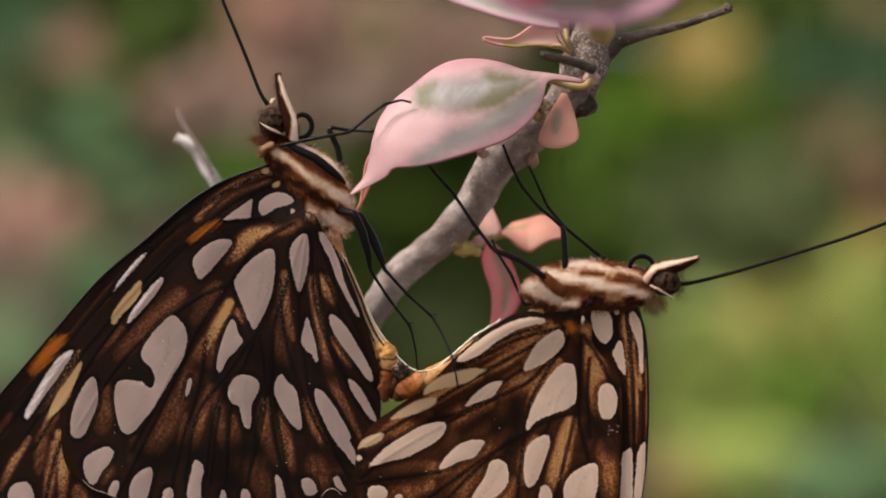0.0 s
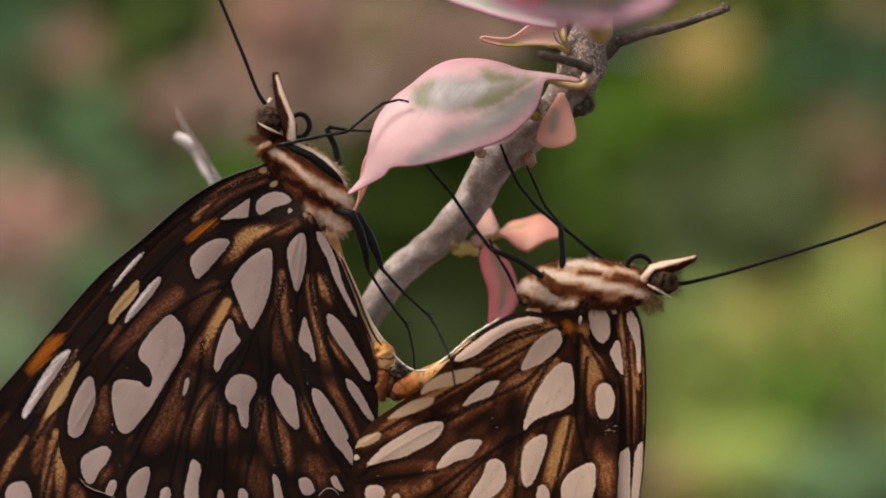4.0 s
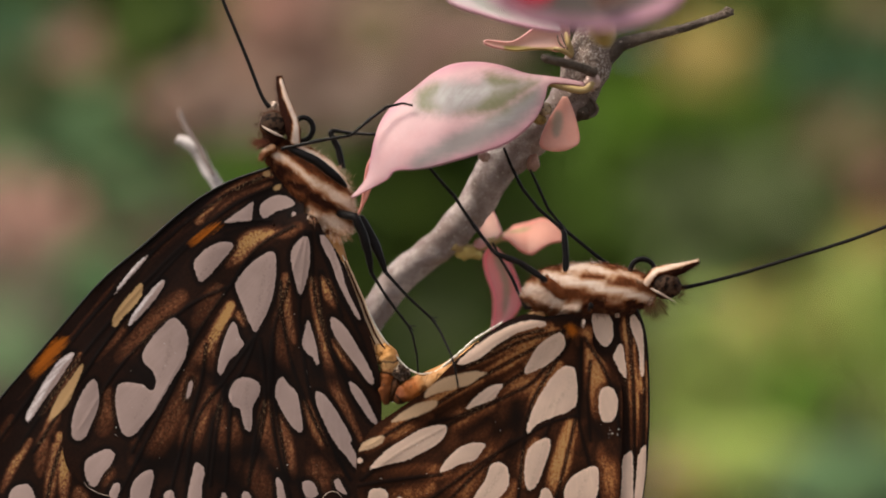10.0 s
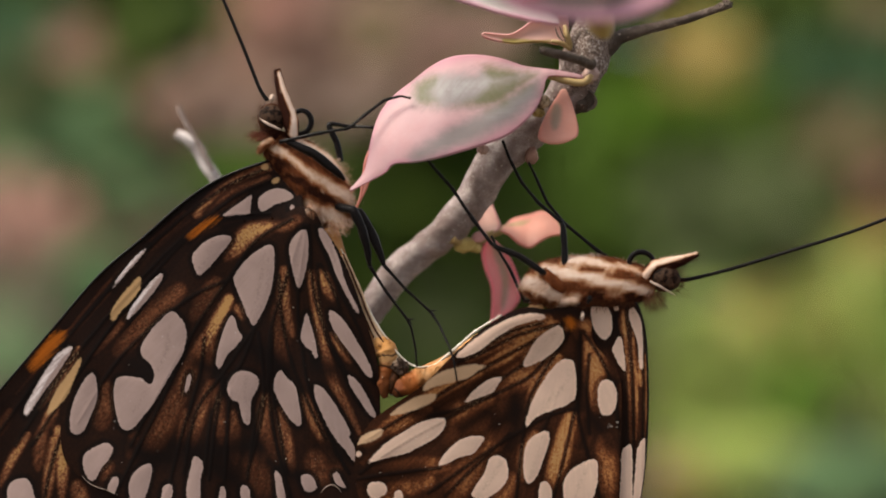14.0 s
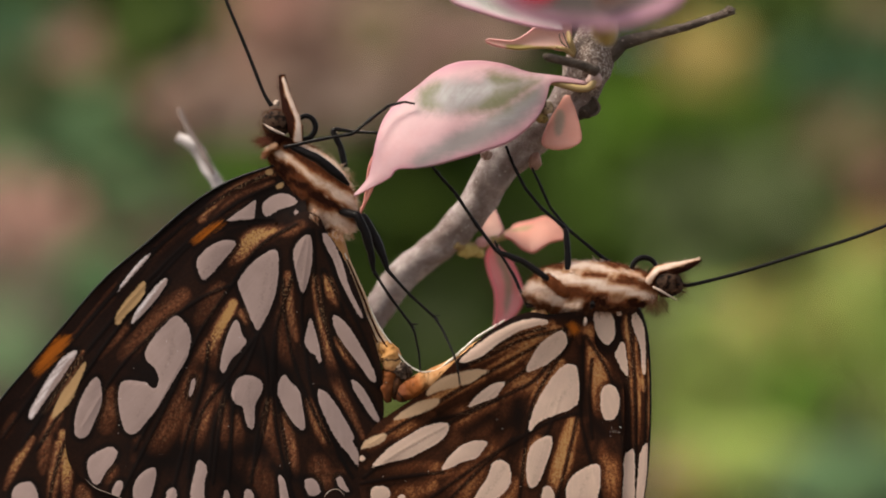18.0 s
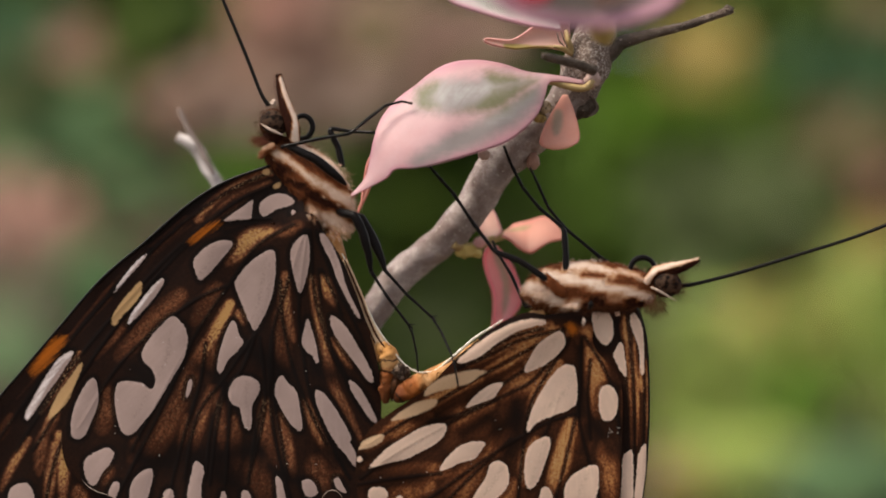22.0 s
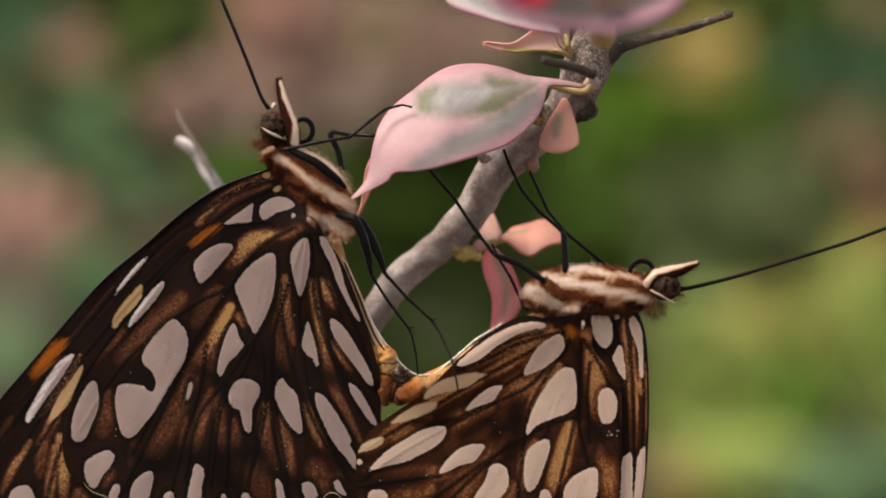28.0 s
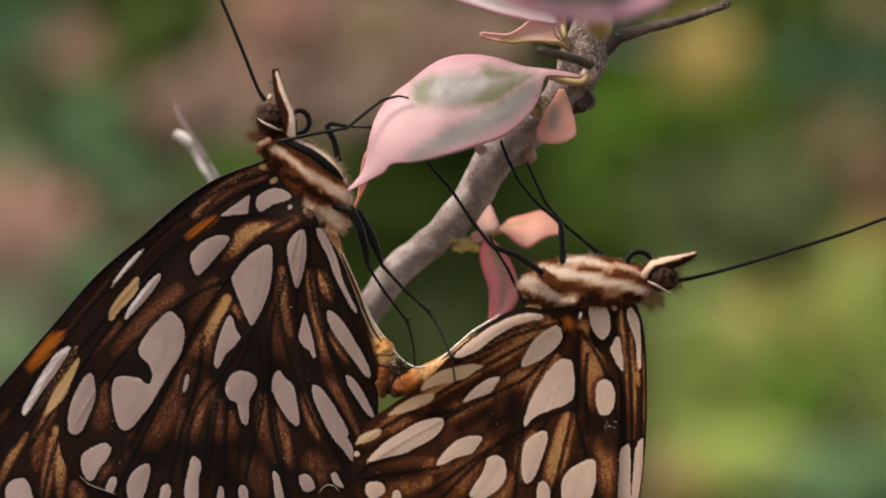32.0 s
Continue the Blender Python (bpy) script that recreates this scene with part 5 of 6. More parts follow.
hairs("fringe", lambda: (*line_hair((1060, 476, -0.6), (1140, 488, -0.6), (0.3, -0.9), 0.55, 5)()[:2], random.uniform(0.45, 0.95)), 420, b, mat_hair)
hairs("fringe", lambda: (*line_hair((936, 512, -0.8), (950, 540, -0.8), (-1.0, 0.0), 0.5, 5)()[:2], random.uniform(0.6, 1.0)), 260, b, mat_hair)
for u, v, ru, rv, turn in ((1033, 572, 2.4, 6.5, 10), (1045, 544, 4, 7, 20)):
    ball("wing_hinge", u, v, -2.9, ru, rv, 3, mat_palp if v > 550 else mat_leg, b, "pale scaled plate at the wing root" if v > 550 else "black plate at the wing root", turn, 0.9)
hairs("root_hair", line_hair((985, 553, -2.1), (1135, 550, -1.9), (-0.2, 0.9), 0.5, 5), 520, b, mat_brown_hair, "dark brown hair at the wing roots")
hairs("root_hair", lambda: (*line_hair((1020, 545, -2.2), (1110, 540, -2.1), (-0.4, 0.8), 0.35, 6)()[:2], random.uniform(0.15, 0.45)), 300, b, mat_hair)
furry("coxa", [(962, 493, -2.4), (974, 504, -2.5), (990, 518, -2.3), (1000, 526, -1.8)], [8, 10, 10, 7], lambda s, a, u, v: 0.36, b, 900, 0.25, -0.6, 1.0, "red-brown base of the hind leg")
leg(b, 0, (968, 499, -2.7, 8), (958, 491, -2.8, 9), (920, 465, -2.6, 8.6), (882, 451, -2.4, 7.6), (873, 445, -2.3, 5), (840, 402, -1.9, 5), (802, 345, -1.8, 4.6), (775, 315, -2.2, 4), (755, 290, -2.9, 3.5), knee=4, ankle=6)
leg(b, 0, (1002, 486, -1.4, 9), (1001, 450, -1.2, 9), (999, 414, -1.0, 7.4), (996, 406, -0.8, 5), (955, 372, -0.2, 4.8), (925, 335, 0.3, 4.5), (905, 295, 0.7, 4), (892, 262, 0.9, 3.4), knee=3, ankle=5)
leg(b, 0, (1046, 465, 0.2, 6), (1076, 467, 0.4, 6), (1066, 462, 0.5, 5.5), (1000, 407, 0.9, 4.8), (970, 370, 1.0, 4.2), (950, 325, 1.0, 3.8), (938, 300, 1.0, 3), ankle=4)
leg(b, 0, (942, 545, -0.3, 6), (930, 545, 0.2, 5), (905, 490, 1.0, 4.2), (882, 452, 1.6, 4), (872, 430, 2.0, 3), knee=1, ankle=3)
tube("abdomen", [(965, 560, -0.5), (900, 592, -0.5), (850, 622, -0.5), (800, 655, -0.3), (755, 678, 0.1)], [16, 17, 18, 18, 18], mat_abdomen, b, "buff abdomen between the wings", 16, 0.08)
tube("abdomen_tip", [(786, 660, -0.2), (766, 668, -0.1), (746, 679, 0.0), (728, 690, 0.0), (712, 700, 0.1), (700, 712, 0.3)], [5, 9, 17, 21, 17, 5],
     ringed("rusty_to_cream_tip", ((0.0, (0.62, 0.42, 0.25)), (0.3, (0.55, 0.30, 0.12)), (0.5, (0.33, 0.10, 0.02)), (0.8, (0.15, 0.04, 0.010)), (1.0, (0.05, 0.018, 0.008))), (0.86,)), b, "rusty orange tip of the abdomen", 20, 0.25, 1.0, 8, 4, 2500.0)
tube("abdomen_rim", [(738, 662, -0.4), (758, 661, -0.5), (776, 655, -0.7), (807, 630, -1.1), (838, 603, -1.4), (862, 587, -1.5), (890, 570, -1.5)], [1.4, 1.5, 1.7, 2.3, 2.2, 1.8, 1.2], mat_rim, b, "pale flaky rim of the abdomen", 8, 0.9, 1.0, 16, 0, 4000.0)
tube("costal_vein", [(1128, 548, -2.0), (1143, 600, -1.9), (1148, 700, -1.2), (1146, 790, -0.8), (1137, 880, -0.4), (1115, 980, 0.2)], [2.2, 1.8, 1.8, 1.8, 1.8, 1.8], mat_antenna, b, "dark leading edge of the forewing", 8, 0.15)


def on_warm_wing():
    k = random.random() < 0.35
    u, v = (random.gauss(1082, 9), random.gauss(762, 7)) if k else (random.uniform(660, 1090), random.uniform(650, 880))
    return at(u, v, -1.70 + float(warm_bow(u, v)) - 1.15 * math.exp(-(float(line_distance(np.array([u]), np.array([v]), WARM_BODY)[0]) / 55) ** 2))


grains(on_warm_wing, 38, b, "pale dust on the wing")

# ---- the branch with its pink and grey-green leaves ----
branch = thing("shrub_branch", at(600, 640, 4), "grey woody shrub branch with variegated pink leaves", "branch")


tube("stem", [(-520, 8040, 300), (-330, 4600, 200), (-150, 2600, 100), (40, 1500, 30), (250, 1050, 16), (500, 740, 10), (610, 620, 8), (660, 556, 7.5), (705, 494, 7), (749, 457, 6.2), (806, 408, 5.2), (845, 357, 4), (875, 306, 2.8), (920, 262, 2.4), (968, 222, 2.2),
      (1012, 172, 2), (1036, 122, 1.8), (1052, 70, 1.6), (1055, 20, 1.2), (1055, -60, 0.5), (1050, -140, 0)],
     [110, 100, 90, 75, 62, 50, 33, 26, 30, 28, 32, 31, 35, 34, 33, 36, 43, 36, 30, 26, 20], mat_bark, branch, "rough pale grey bark", 24, 0.16, 1.0, 8, 3, 600.0)
tube("twig", [(1048, 112, 1.9), (1098, 80, 1.6), (1160, 62, 1.4), (1210, 50, 1.2), (1250, 37, 1.2), (1280, 26, 1.2), (1295, 21, 1.2)], [30, 13, 8.5, 7.5, 7, 8, 6], mat_bark_dark, branch, "dark bare twig with a broken end", 12, 0.2, 1.0, 6, 5, 1500.0)
tube("twig_stub", [(1050, 128, -0.6), (1025, 118, -2), (990, 110, -4), (966, 104, -5.2), (960, 103, -5.5)], [10, 8.5, 7.5, 7, 4.5], mat_bark_dark, branch, "short grey broken stub", 12, 0.15, 1.0, 6, 9, 1500.0)
ball("twig_knob", 1290, 21, 1.1, 9, 7, 8, mat_bark_dark, branch, "dark broken end of the twig", 20, 0.6)
ball("bud", 1030, 192, 1.6, 20, 22, 18, mat_bark_dark, branch, "dark scaly foot of the bud", 10, 0.35)
ball("bud", 1045, 190, 1.2, 11, 17, 12, mat_bark_dark, branch, "dark bark bud with a pale rim", 10, 0.3)
tube("bud_rim", [(1043, 174, 0.6), (1050, 179, 0.6), (1056, 188, 0.7), (1057, 196, 0.8), (1052, 204, 0.9), (1042, 209, 1.0)], [2, 3, 3, 3, 2.5, 1.5], mat_bark_scale, branch, "pale rim of the bud", 8, 0.35)
ball("bud", 944, 288, 1.4, 11, 16, 12, mat_bud_brown, branch, "", 10, 0.3)
ball("bud", 857, 277, 0.6, 10, 10, 9, mat_bud_pink, branch, "pinkish brown bud", -30, 0.3)
ball("bud", 963, 193, -0.9, 13, 12, 12, mat_bud_speckled, branch, "tan leaf bud with dark specks", 30, 0.35)
ball("bud", 953, 210, -0.6, 14, 10, 11, mat_bud_ochre, branch, "ochre lower bract of the bud", 20, 0.35)
ball("bud", 1048, 144, 0.0, 15, 16, 15, mat_bud_pink, branch, "pinkish swollen leaf base", 10, 0.3)


main_grey = lobes(38, [(738, 160), (770, 149), (830, 141), (880, 133), (930, 140), (958, 145), (920, 175), (880, 202), (820, 207), (765, 205), (733, 200)],
                  [(728, 292), (760, 262), (800, 240), (845, 216), (895, 186), (940, 158), (958, 156), (950, 186), (920, 218), (880, 244), (835, 264), (785, 284), (745, 297)])
main_moss = lobes(44, [(738, 158), (772, 150), (768, 178), (778, 204), (735, 202)], [(800, 206), (840, 188), (895, 164), (940, 144), (962, 146), (922, 176), (882, 203), (840, 210)], [(862, 138), (900, 134), (946, 142), (900, 151)])
main_frost = lobes(30, [(780, 158), (830, 150), (885, 156), (855, 180), (800, 192), (772, 182)], [(860, 226), (905, 192), (942, 166), (942, 180), (900, 212)])
blade("leaf", [(1034, 148), (1002, 141), (968, 136), (930, 131), (890, 118), (845, 111), (800, 115), (765, 132), (735, 156), (700, 183), (675, 215), (663, 250), (656, 285), (649, 315), (636, 334), (622, 349)],
      [(1034, 153), (1002, 149), (972, 150), (964, 175), (952, 205), (925, 235), (893, 257), (850, 272), (810, 284), (770, 295), (735, 301), (700, 303), (686, 318), (664, 330), (645, 340), (624, 351)],
      mat_leaf_pink, branch, "large pink leaf with grey-green patches", (-0.6, -2.6), -0.8, main_grey, 60, 34, tilt=4.0, moss=main_moss, frost=main_frost)
blade("leaf", [(655, 280), (648, 300), (644, 330), (640, 360), (632, 380)], [(662, 290), (660, 320), (652, 345), (642, 365), (633, 382)], mat_leaf_salmon, branch, "", (-1.2, -0.8), 0.2, rows=20, cols=8)
tube("petiole", [(1049, 146, -0.5), (1042, 156, -0.6), (1030, 160, -0.7), (1012, 158, -0.7), (990, 152, -0.6), (966, 146, -0.6)], [6, 6.5, 6.5, 6.5, 6, 5], mat_petiole, branch, "yellow-green leaf stalk", 10, 0.1)
blade("leaf", [(996, 172), (985, 190), (970, 215), (958, 242), (956, 258), (968, 266), (990, 267)], [(1004, 172), (1014, 195), (1022, 222), (1026, 242), (1024, 254), (1012, 262), (992, 268)], mat_leaf_peach, branch, "small blunt salmon leaf with a greenish middle", (0.2, -1.0), -0.3, lobes(14, [(985, 200), (995, 205), (992, 235), (982, 245), (978, 225)]), 30, 16, tilt=0.6)
blade("leaf", [(1008, 40), (975, 44), (945, 50), (925, 64), (905, 74), (880, 73), (862, 71), (856, 74)], [(1010, 92), (990, 92), (965, 88), (940, 88), (915, 90), (890, 87), (868, 82), (857, 77)], mat_leaf_cream, branch, "cream and pink leaf with a drawn-out tip", (0.2, -0.6), 0.4, lobes(8, [(893, 81), (925, 83), (955, 85), (985, 86), (960, 92), (900, 92)]), 30, 16, moss=lobes(8, [(893, 78), (985, 80), (985, 96), (893, 96)]))
tube("petiole", [(1002, 58, 0.0), (1006, 78, -0.2), (1010, 96, 0.3)], [3, 6, 7], mat_petiole, branch, "yellow-green leaf stalk", 10, 0.3)
tube("petiole", [(980, 86, -0.1), (996, 90, -0.2), (1012, 98, 0.3)], [3, 4.5, 6], mat_petiole, branch, "", 10, 0.3)
tube("seam", [(986, 62, -0.3), (990, 76, -0.4), (1000, 86, -0.6)], [1, 1.6, 1.2], mat_bark_dark, branch, "brown crack in the leaf base", 6, 0.4)
tube("seam", [(993, 60, -0.3), (998, 74, -0.5), (1004, 88, -0.6)], [1, 1.4, 1.2], mat_bark_dark, branch, "", 6, 0.4)
blade("leaf", [(888, 416), (898, 409), (908, 401), (937, 393), (963, 387), (981, 397), (994, 414)], [(888, 421), (903, 428), (920, 443), (940, 451), (958, 440), (975, 431), (994, 427)], mat_leaf_salmon, branch, "small salmon leaf behind the legs", (6.0, 7.5), 0.1, lobes(10, [(884, 415), (912, 408), (940, 404), (918, 413)]), 36, 18, tilt=3.0, moss=lobes(20, [(880, 400), (950, 400), (950, 420), (880, 425)]), wavy=0.9)
blade("leaf", [(866, 436), (856, 457), (860, 485), (872, 520), (873, 555), (870, 588)], [(880, 440), (905, 470), (920, 508), (922, 537), (908, 562), (872, 590)], mat_leaf_rose, branch, "narrow rose leaf hanging behind the legs", (6.5, 8.0), 0.8, lobes(16, [(872, 440), (890, 460), (903, 500), (898, 545), (889, 560), (888, 500), (876, 465)]), 26, 14, wavy=0.5)
blade("leaf", [(856, 425), (846, 402), (853, 382), (866, 366)], [(870, 428), (888, 415), (882, 395), (870, 368)], mat_leaf_cream, branch, "", (6.0, 7.0), 0.2, rows=16, cols=8, tilt=1.0)
tube("petiole", [(800, 430, 4.6), (822, 440, 5.4), (850, 437, 5.8), (870, 428, 6.0), (892, 420, 6.0)], [14, 10, 8, 8, 6], mat_petiole, branch, "yellow-green leaf stalk", 12, 0.25)
ball("bud", 824, 446, 5.4, 18, 13, 14, mat_bud, branch, "yellow-green bud", -10, 0.35)
ball("bud", 850, 432, 5.6, 14, 10, 12, mat_leaf_cream, branch, "cream bud", -20, 0.35)
ball("bud", 842, 450, 5.8, 12, 9, 10, mat_bud, branch, "", 25, 0.35)

tube("petiole", [(1070, 70, -10), (1068, 60, -13), (1058, 30, -18), (1044, -10, -24)], [10, 20, 24, 14], mat_bud, branch, "olive stalk of the end rosette", 12, 0.2)
# the leaf rosette at the branch's end, nearer to the lens
blade("leaf", [(787, -14), (800, 8), (850, 26), (905, 42), (960, 54), (992, 58)], [(791, -24), (812, -38), (852, -32), (892, -8), (935, 14), (990, 46)], mat_leaf_white, branch, "white leaf of the end rosette with a mauve rim", (-6, -4.5), 0.4, lobes(14, [(822, -16), (860, 0), (920, 30), (900, 32), (845, 12)]), 30, 14, tilt=-2.0)
blade("leaf", [(838, -70), (862, -8), (915, 32), (990, 52), (1070, 53), (1150, 32), (1200, 2), (1222, -60)], [(850, -150), (900, -155), (960, -160), (1020, -160), (1080, -160), (1130, -158), (1180, -155), (1220, -150)],
      mat_leaf_mauve, branch, "grey leaf with a mauve rim, close to the lens", (-27, -27), 3.0, lobes(40, [(905, -20), (960, 20), (1060, 25), (1150, 5), (1180, -40), (1150, -140), (950, -140)]), 40, 24, tilt=-8.0, moss=lobes(40, [(1040, -20), (1100, 10), (1120, -30), (1080, -60)]))
blade("leaf", [(880, -60), (895, -12), (932, 8), (972, -2), (994, -50)], [(888, -110), (910, -112), (932, -110), (960, -112), (985, -110)], mat_red, branch, "crimson young leaf at the shoot's tip", (-33, -33), 2.0, rows=20, cols=10, tilt=-4.0)

ball("bud", 1070, -25, -30, 24, 36, 20, mat_bud_brown, branch, "pinkish brown shoot bud", 8, 0.3)


def flakes():
    """Scaly lumps of bark on the stem about the leaf stalks."""
    verts, faces = [], []
    line = np.array([(60, 1053, 36, 1.6), (122, 1036, 42, 1.8), (172, 1012, 35, 2.0), (222, 968, 32, 2.2)])
    for _ in range(700):
        v, across = random.uniform(62, 215), random.uniform(-0.8, 0.8)
        mid, wide, d = (float(np.interp(v, line[:, 0], line[:, k])) for k in (1, 2, 3))
        u = mid + across * wide
        d -= wide / 20 * math.sqrt(1 - across ** 2) - 0.05
        r = random.uniform(0.8, 3.4)
        n = len(verts)
        for k in range(6):
            a = k * math.pi / 3 + random.uniform(-0.3, 0.3)
            verts.append(at(u + r * math.cos(a), v + r * math.sin(a) * random.uniform(0.6, 1), d + 0.05))
        verts.append(at(u, v, d - 0.09))
        faces += [(n + k, n + (k + 1) % 6, n + 6) for k in range(6)]
    tagged(mesh_part("bark_scale", verts, faces, mat_bark_scale, branch), kind="stuff")


flakes()

# ---- a dry twig behind the wings ----
dry_twig = thing("dry_twig", at(420, 420, 14), "bleached dry twig behind the wings", "twig")
tube("stem", [(700, 8040, 300), (620, 3200, 130), (520, 1250, 45), (490, 700, 18), (455, 520, 15), (410, 390, 13), (386, 330, 12), (366, 300, 12), (354, 276, 12), (340, 258, 12), (314, 246, 12)], [60, 40, 28, 20, 16, 14, 12, 12, 12, 12, 9], plain("bleached_bark", (0.30, 0.26, 0.25), (0.80, 0.75, 0.74), 0.8, 600), dry_twig, "", 12, 0.15)
tube("spur", [(378, 312, 11), (366, 288, 11.2), (350, 258, 11.6), (332, 230, 12), (322, 210, 12.4), (317, 194, 12.6)], [4, 5, 5, 5, 5, 3], plain("brown_spur_bark", (0.09, 0.065, 0.055), (0.24, 0.185, 0.165), 0.8, 700), dry_twig, "thin broken side spur", 8, 0.2)

# ---- the garden behind: shrubs far out of focus ----
def foliage_material(name, *stops):
    g = Nodes(name, 0.7, Specular_IOR_Level=0.14)
    info = g.t.nodes.new("ShaderNodeNewGeometry")
    k = g.math("ADD", g.math("MULTIPLY", info.outputs["Random Per Island"], 0.75), g.math("MULTIPLY", g.noise(25, 3, 0.6), 0.25))
    return g.colour(g.ramp(k, *stops), 0.25)


mat_green = foliage_material("mid_green_foliage", (0.1, (0.050, 0.108, 0.013)), (0.9, (0.108, 0.188, 0.028)))
mat_vivid = foliage_material("bright_green_foliage", (0.1, (0.07, 0.17, 0.015)), (0.9, (0.13, 0.26, 0.03)))
mat_deep = foliage_material("deep_green_foliage", (0.1, (0.022, 0.048, 0.006)), (0.9, (0.062, 0.10, 0.013)))
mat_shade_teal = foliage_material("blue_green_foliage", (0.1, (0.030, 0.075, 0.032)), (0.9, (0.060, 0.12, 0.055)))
mat_grass = foliage_material("grass_green_foliage", (0.1, (0.05, 0.115, 0.006)), (0.9, (0.09, 0.17, 0.013)))
mat_drab_green = foliage_material("dull_green_foliage", (0.1, (0.075, 0.105, 0.04)), (0.9, (0.12, 0.15, 0.065)))
mat_lime = foliage_material("yellow_green_foliage", (0.1, (0.22, 0.33, 0.06)), (0.9, (0.46, 0.52, 0.17)))
mat_pinkish = foliage_material("dusty_pink_foliage", (0.1, (0.235, 0.148, 0.112)), (0.9, (0.44, 0.295, 0.238)))
mat_blush = foliage_material("pink_foliage", (0.1, (0.34, 0.165, 0.13)), (0.9, (0.50, 0.27, 0.22)))
mat_pale = foliage_material("pale_dusty_foliage", (0.1, (0.36, 0.26, 0.21)), (0.9, (0.55, 0.42, 0.36)))
mat_teal = foliage_material("grey_green_foliage", (0.1, (0.08, 0.16, 0.07)), (0.9, (0.16, 0.26, 0.125)))
mat_ochre = foliage_material("ochre_foliage", (0.1, (0.26, 0.20, 0.055)), (0.9, (0.40, 0.31, 0.11)))
mat_drab = foliage_material("drab_brown_foliage", (0.1, (0.11, 0.09, 0.045)), (0.9, (0.19, 0.15, 0.08)))
mat_soil = plain("leaf_litter_soil", (0.03, 0.022, 0.014), (0.10, 0.075, 0.045), 0.95, 30, 0.6, 0.01)


def clump(parent, u, v, depth, ru, rv, count, size, material, label=""):
    """Leaves of one colour about a place: u, v on the plan, depth and size in millimetres."""
    verts, faces = [], []
    for _ in range(count):
        a, r = random.uniform(0, 2 * math.pi), math.sqrt(random.random())
        p = at(u + ru * r * math.cos(a), v + rv * r * math.sin(a), depth + random.uniform(-0.08, 0.08) * depth)
        m = Euler((random.uniform(-0.9, 0.9), random.uniform(-0.6, 0.6), random.uniform(0, 6.3))).to_matrix()
        tilt = Euler((radians(60), 0, random.uniform(-0.6, 0.6))).to_matrix()
        s = size / 1000 * random.uniform(0.6, 1.3)
        n = len(verts)
        for x, y, z in ((0, -1, 0), (0.34, -0.4, 0.08), (0.38, 0.1, 0.1), (0.2, 0.6, 0.05), (0, 1, -0.1), (-0.2, 0.6, 0.05), (-0.38, 0.1, 0.1), (-0.34, -0.4, 0.08), (0, 0, 0)):
            verts.append(p + tilt @ m @ Vector((x, y, z)) * s * 0.5)
        faces += [(n + i, n + (i + 1) % 8, n + 8) for i in range(8)]
    ob = mesh_part("leaves", verts, faces, material, parent, label)
    return tagged(ob, kind="stuff")


def stalks(parent, u, v, depth, spread, count=5):
    """Woody stems from the ground up into a shrub."""
    for _ in range(count):
        top = at(u + random.uniform(-spread, spread), v + random.uniform(-60, 120), depth * random.uniform(0.97, 1.05))
        foot = Vector((top.x * 0.7 + random.uniform(-0.03, 0.03), top.y + random.uniform(-0.02, 0.04), 0.0))
        path = [foot.lerp(top, s / 8) + Vector((0.012 * math.sin(s * 1.7 + top.x * 50), 0, 0)) for s in range(9)]
        verts, faces, _, _ = tube_mesh(path, [0.006, 0.0025], 8, 0.1, freq=60.0)
        mesh_part("stem", verts, faces, mat_bark_dark, parent)


def shrub(label, u, v, depth, spread, *clumps):
    foot = at(u, v, depth)
    ob = thing("shrub", (foot.x, foot.y, 0), label, "shrub", "garden shrubs")
    stalks(ob, u, v, depth, spread)
    for q in clumps:
        clump(ob, *q)
    return ob


def seeded(n, *rest):
    random.seed(n)
    return shrub(*rest)


seeded(5, "deep green hedge shrub, out of focus", 784, 440, 900, 700,
       (784, 441, 950, 1100, 700, 2600, 60, mat_deep), (784, 2150, 1000, 1500, 1400, 2200, 70, mat_deep), (784, -700, 1000, 1300, 700, 900, 70, mat_deep))
seeded(6, "mid-green shrub, out of focus", 1280, 290, 820, 250,
       (1260, 300, 850, 280, 170, 420, 24, mat_green), (1400, 40, 850, 130, 90, 40, 40, mat_deep), (1430, 170, 830, 90, 60, 14, 48, mat_green), (1230, 420, 830, 130, 90, 34, 48, mat_green), (636, 410, 600, 10, 50, 1, 20, mat_green), (690, 735, 600, 45, 14, 8, 22, mat_lime), (1250, 2200, 850, 500, 1300, 700, 60, mat_green), (775, 575, 640, 75, 75, 16, 20, mat_drab_green))
seeded(7, "bright green shrub, out of focus", 60, 300, 800, 160,
       (10, 60, 640, 90, 70, 30, 26, mat_shade_teal), (20, 180, 620, 80, 60, 14, 30, mat_drab_green), (418, 300, 500, 62, 26, 30, 19, mat_vivid), (1400, 715, 610, 90, 50, 12, 20, mat_vivid), (270, 340, 590, 90, 50, 40, 19, mat_teal), (330, 330, 560, 60, 30, 10, 18, mat_drab_green), (1270, 690, 800, 60, 40, 8, 44, mat_vivid), (70, 250, 850, 140, 90, 140, 25, mat_teal), (150, 540, 800, 140, 110, 260, 25, mat_teal), (20, 610, 530, 70, 50, 10, 34, mat_teal), (60, 230, 530, 110, 60, 5, 20, mat_shade_teal), (290, 42, 470, 95, 58, 110, 19, mat_deep), (60, 2300, 850, 400, 1300, 500, 60, mat_teal))
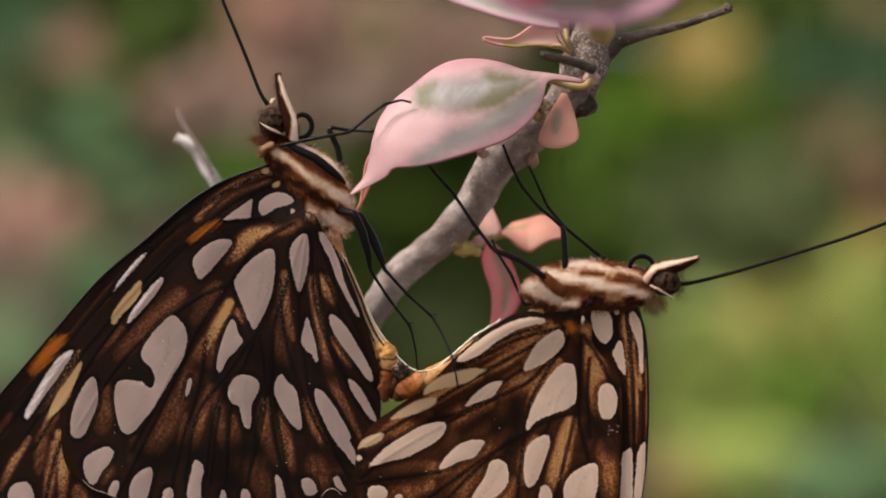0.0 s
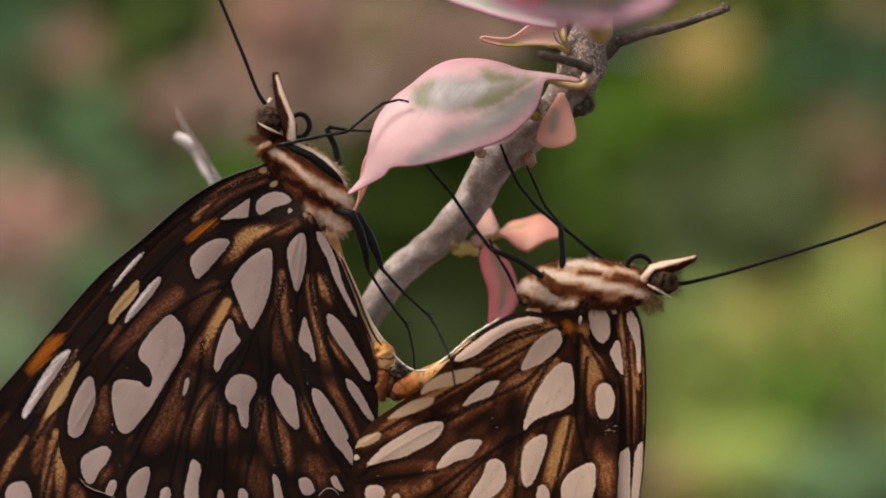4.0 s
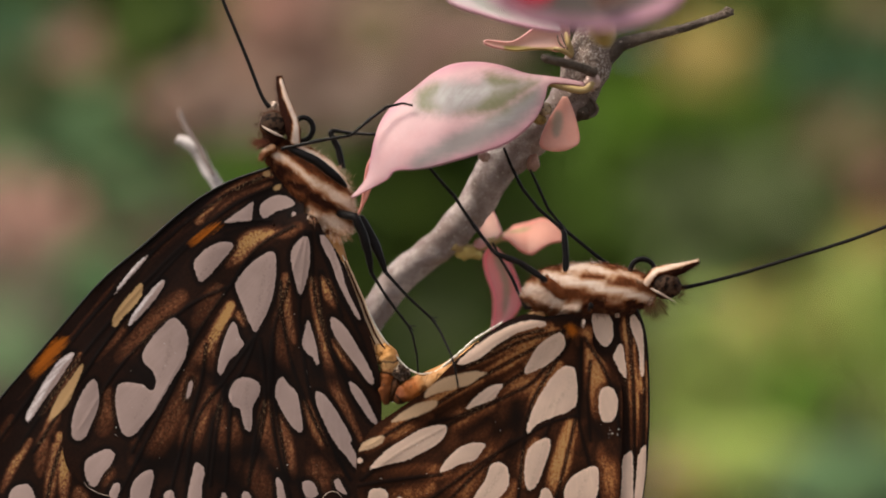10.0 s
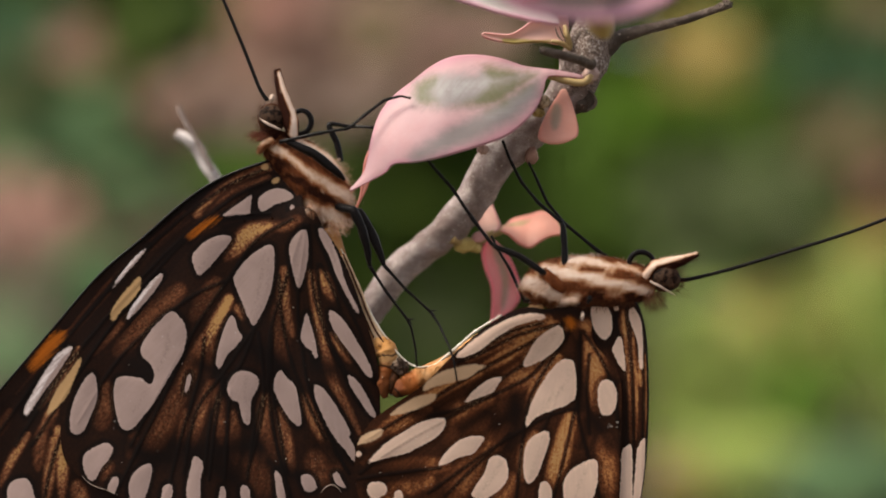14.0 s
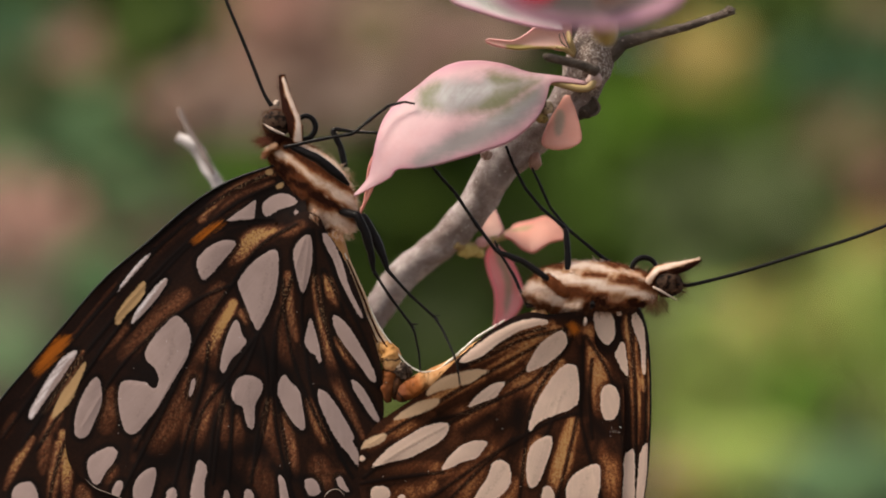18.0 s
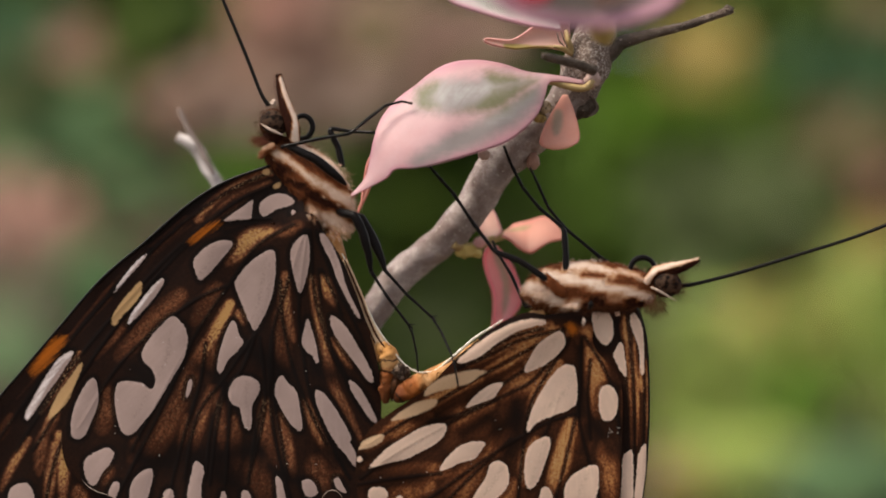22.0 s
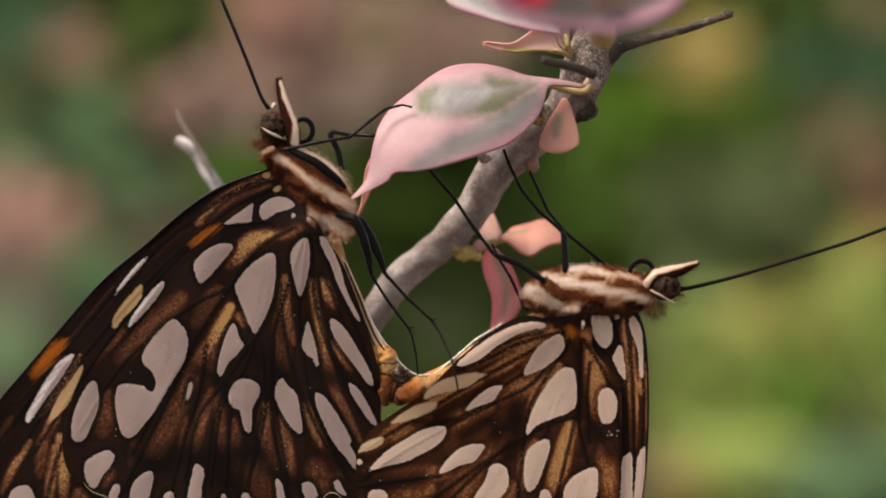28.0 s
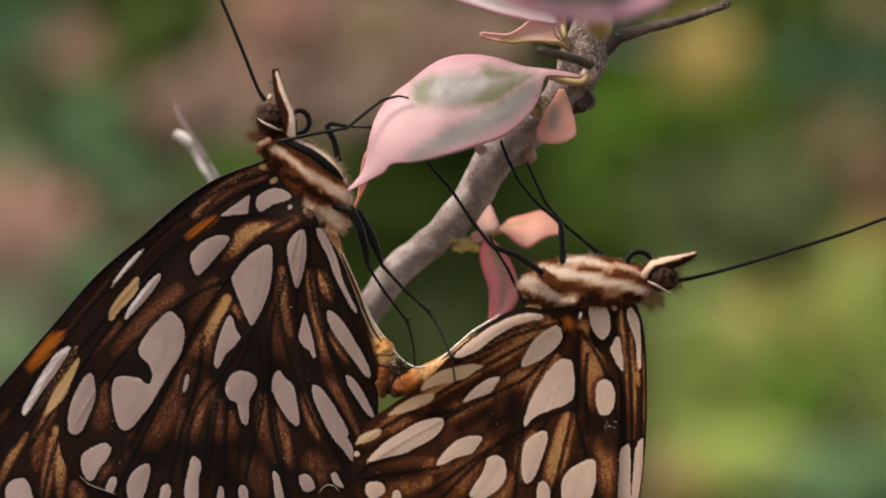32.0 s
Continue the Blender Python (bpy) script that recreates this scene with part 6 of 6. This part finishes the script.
seeded(8, "dusty pink shrub, out of focus", 420, 120, 560, 260,
       (590, 70, 560, 230, 110, 330, 18, mat_pinkish), (470, 185, 580, 220, 55, 130, 19, mat_pinkish), (140, 70, 560, 70, 45, 5, 28, mat_drab), (140, 70, 555, 60, 40, 3, 28, mat_pinkish), (170, 400, 600, 110, 50, 3, 36, mat_pinkish), (480, 160, 540, 230, 60, 56, 18, mat_pale), (850, 80, 570, 50, 50, 6, 34, mat_pinkish), (1230, 835, 600, 80, 40, 20, 18, mat_pale), (1530, 425, 590, 50, 20, 12, 20, mat_ochre), (420, 2400, 620, 400, 1500, 400, 45, mat_pinkish))
seeded(9, "pink-leaved shrub, out of focus", 50, 400, 520, 90,
       (40, 395, 560, 95, 70, 62, 19, mat_pinkish), (10, 400, 540, 40, 50, 3, 32, mat_blush), (485, 12, 535, 80, 40, 26, 18, mat_blush), (40, 395, 550, 95, 70, 16, 18, mat_blush), (655, 45, 520, 34, 40, 16, 17, mat_drab), (40, 2600, 560, 250, 1600, 250, 40, mat_blush), (130, 78, 550, 70, 30, 9, 18, mat_blush), (665, 60, 515, 50, 50, 14, 17, mat_drab))
seeded(10, "yellow-green shrub, out of focus", 1380, 640, 600, 180,
       (1410, 690, 640, 240, 165, 460, 19, mat_lime), (1400, 700, 630, 130, 80, 24, 18, mat_grass), (1520, 510, 620, 90, 60, 34, 19, mat_lime), (1240, 100, 590, 55, 50, 20, 30, mat_ochre), (1340, 830, 610, 80, 45, 34, 18, mat_lime), (1240, 590, 620, 80, 70, 44, 18, mat_lime), (1215, 570, 630, 90, 90, 50, 20, mat_drab_green), (1400, 540, 600, 130, 50, 12, 22, mat_ochre), (1235, 780, 620, 90, 60, 50, 18, mat_lime), (1400, 2500, 650, 350, 1500, 400, 45, mat_lime), (1290, 800, 600, 80, 60, 26, 18, mat_lime), (1310, 805, 540, 90, 50, 30, 17, mat_lime))
seeded(11, "grey-green shrub with a few pink leaves, out of focus", 1480, 860, 560, 120,
       (1500, 850, 560, 130, 55, 90, 20, mat_teal), (1200, 855, 560, 40, 30, 5, 30, mat_ochre), (1550, 335, 600, 26, 18, 3, 20, mat_blush), (1500, 130, 760, 110, 70, 60, 28, mat_shade_teal), (1170, 190, 760, 110, 60, 70, 24, mat_grass), (1330, 270, 740, 130, 60, 13, 26, mat_drab_green), (1290, 370, 730, 170, 80, 60, 26, mat_drab_green), (1500, 245, 620, 100, 45, 24, 21, mat_drab), (1530, 15, 600, 50, 26, 5, 26, mat_drab), (1480, 2600, 600, 250, 1500, 250, 45, mat_teal))

# ---- ground and far hedge ----
ground_mesh = bpy.data.meshes.new("ground")
ground_mesh.from_pydata([(-400, -400, 0), (400, -400, 0), (400, 400, 0), (-400, 400, 0)], [], [(0, 1, 2, 3)])
ground_mesh.materials.append(mat_soil)
tagged(new("ground", ground_mesh), "dark garden soil with leaf litter", "ground", kind="structure")


# ---- what the wind moves ----
def swayed(dx, dy, grow, turn):
    """The pose change of all that hangs on the branch."""
    back = DIST * (1 / grow - 1)
    eye = Matrix.Translation((0, 0, HEIGHT))
    return Matrix.Translation((dx * UNIT / grow, back, -dy * UNIT / grow)) @ eye @ pose(0, 0, 0, 0, turn, 0) @ eye.inverted()


def motions():
    for ob in (branch, dark_butterfly, warm_butterfly):
        rest = Matrix.Translation(ob.location)
        walk(ob, [(t, swayed(dx, dy, grow, turn) @ rest) for t, dx, dy, grow, turn, _, _ in SWAY])
    rest = Matrix.Translation(dry_twig.location)
    walk(dry_twig, [(t, swayed(du, dv, 1.0, 0.0) @ rest) for t, _, _, _, _, du, dv in SWAY])


motions()
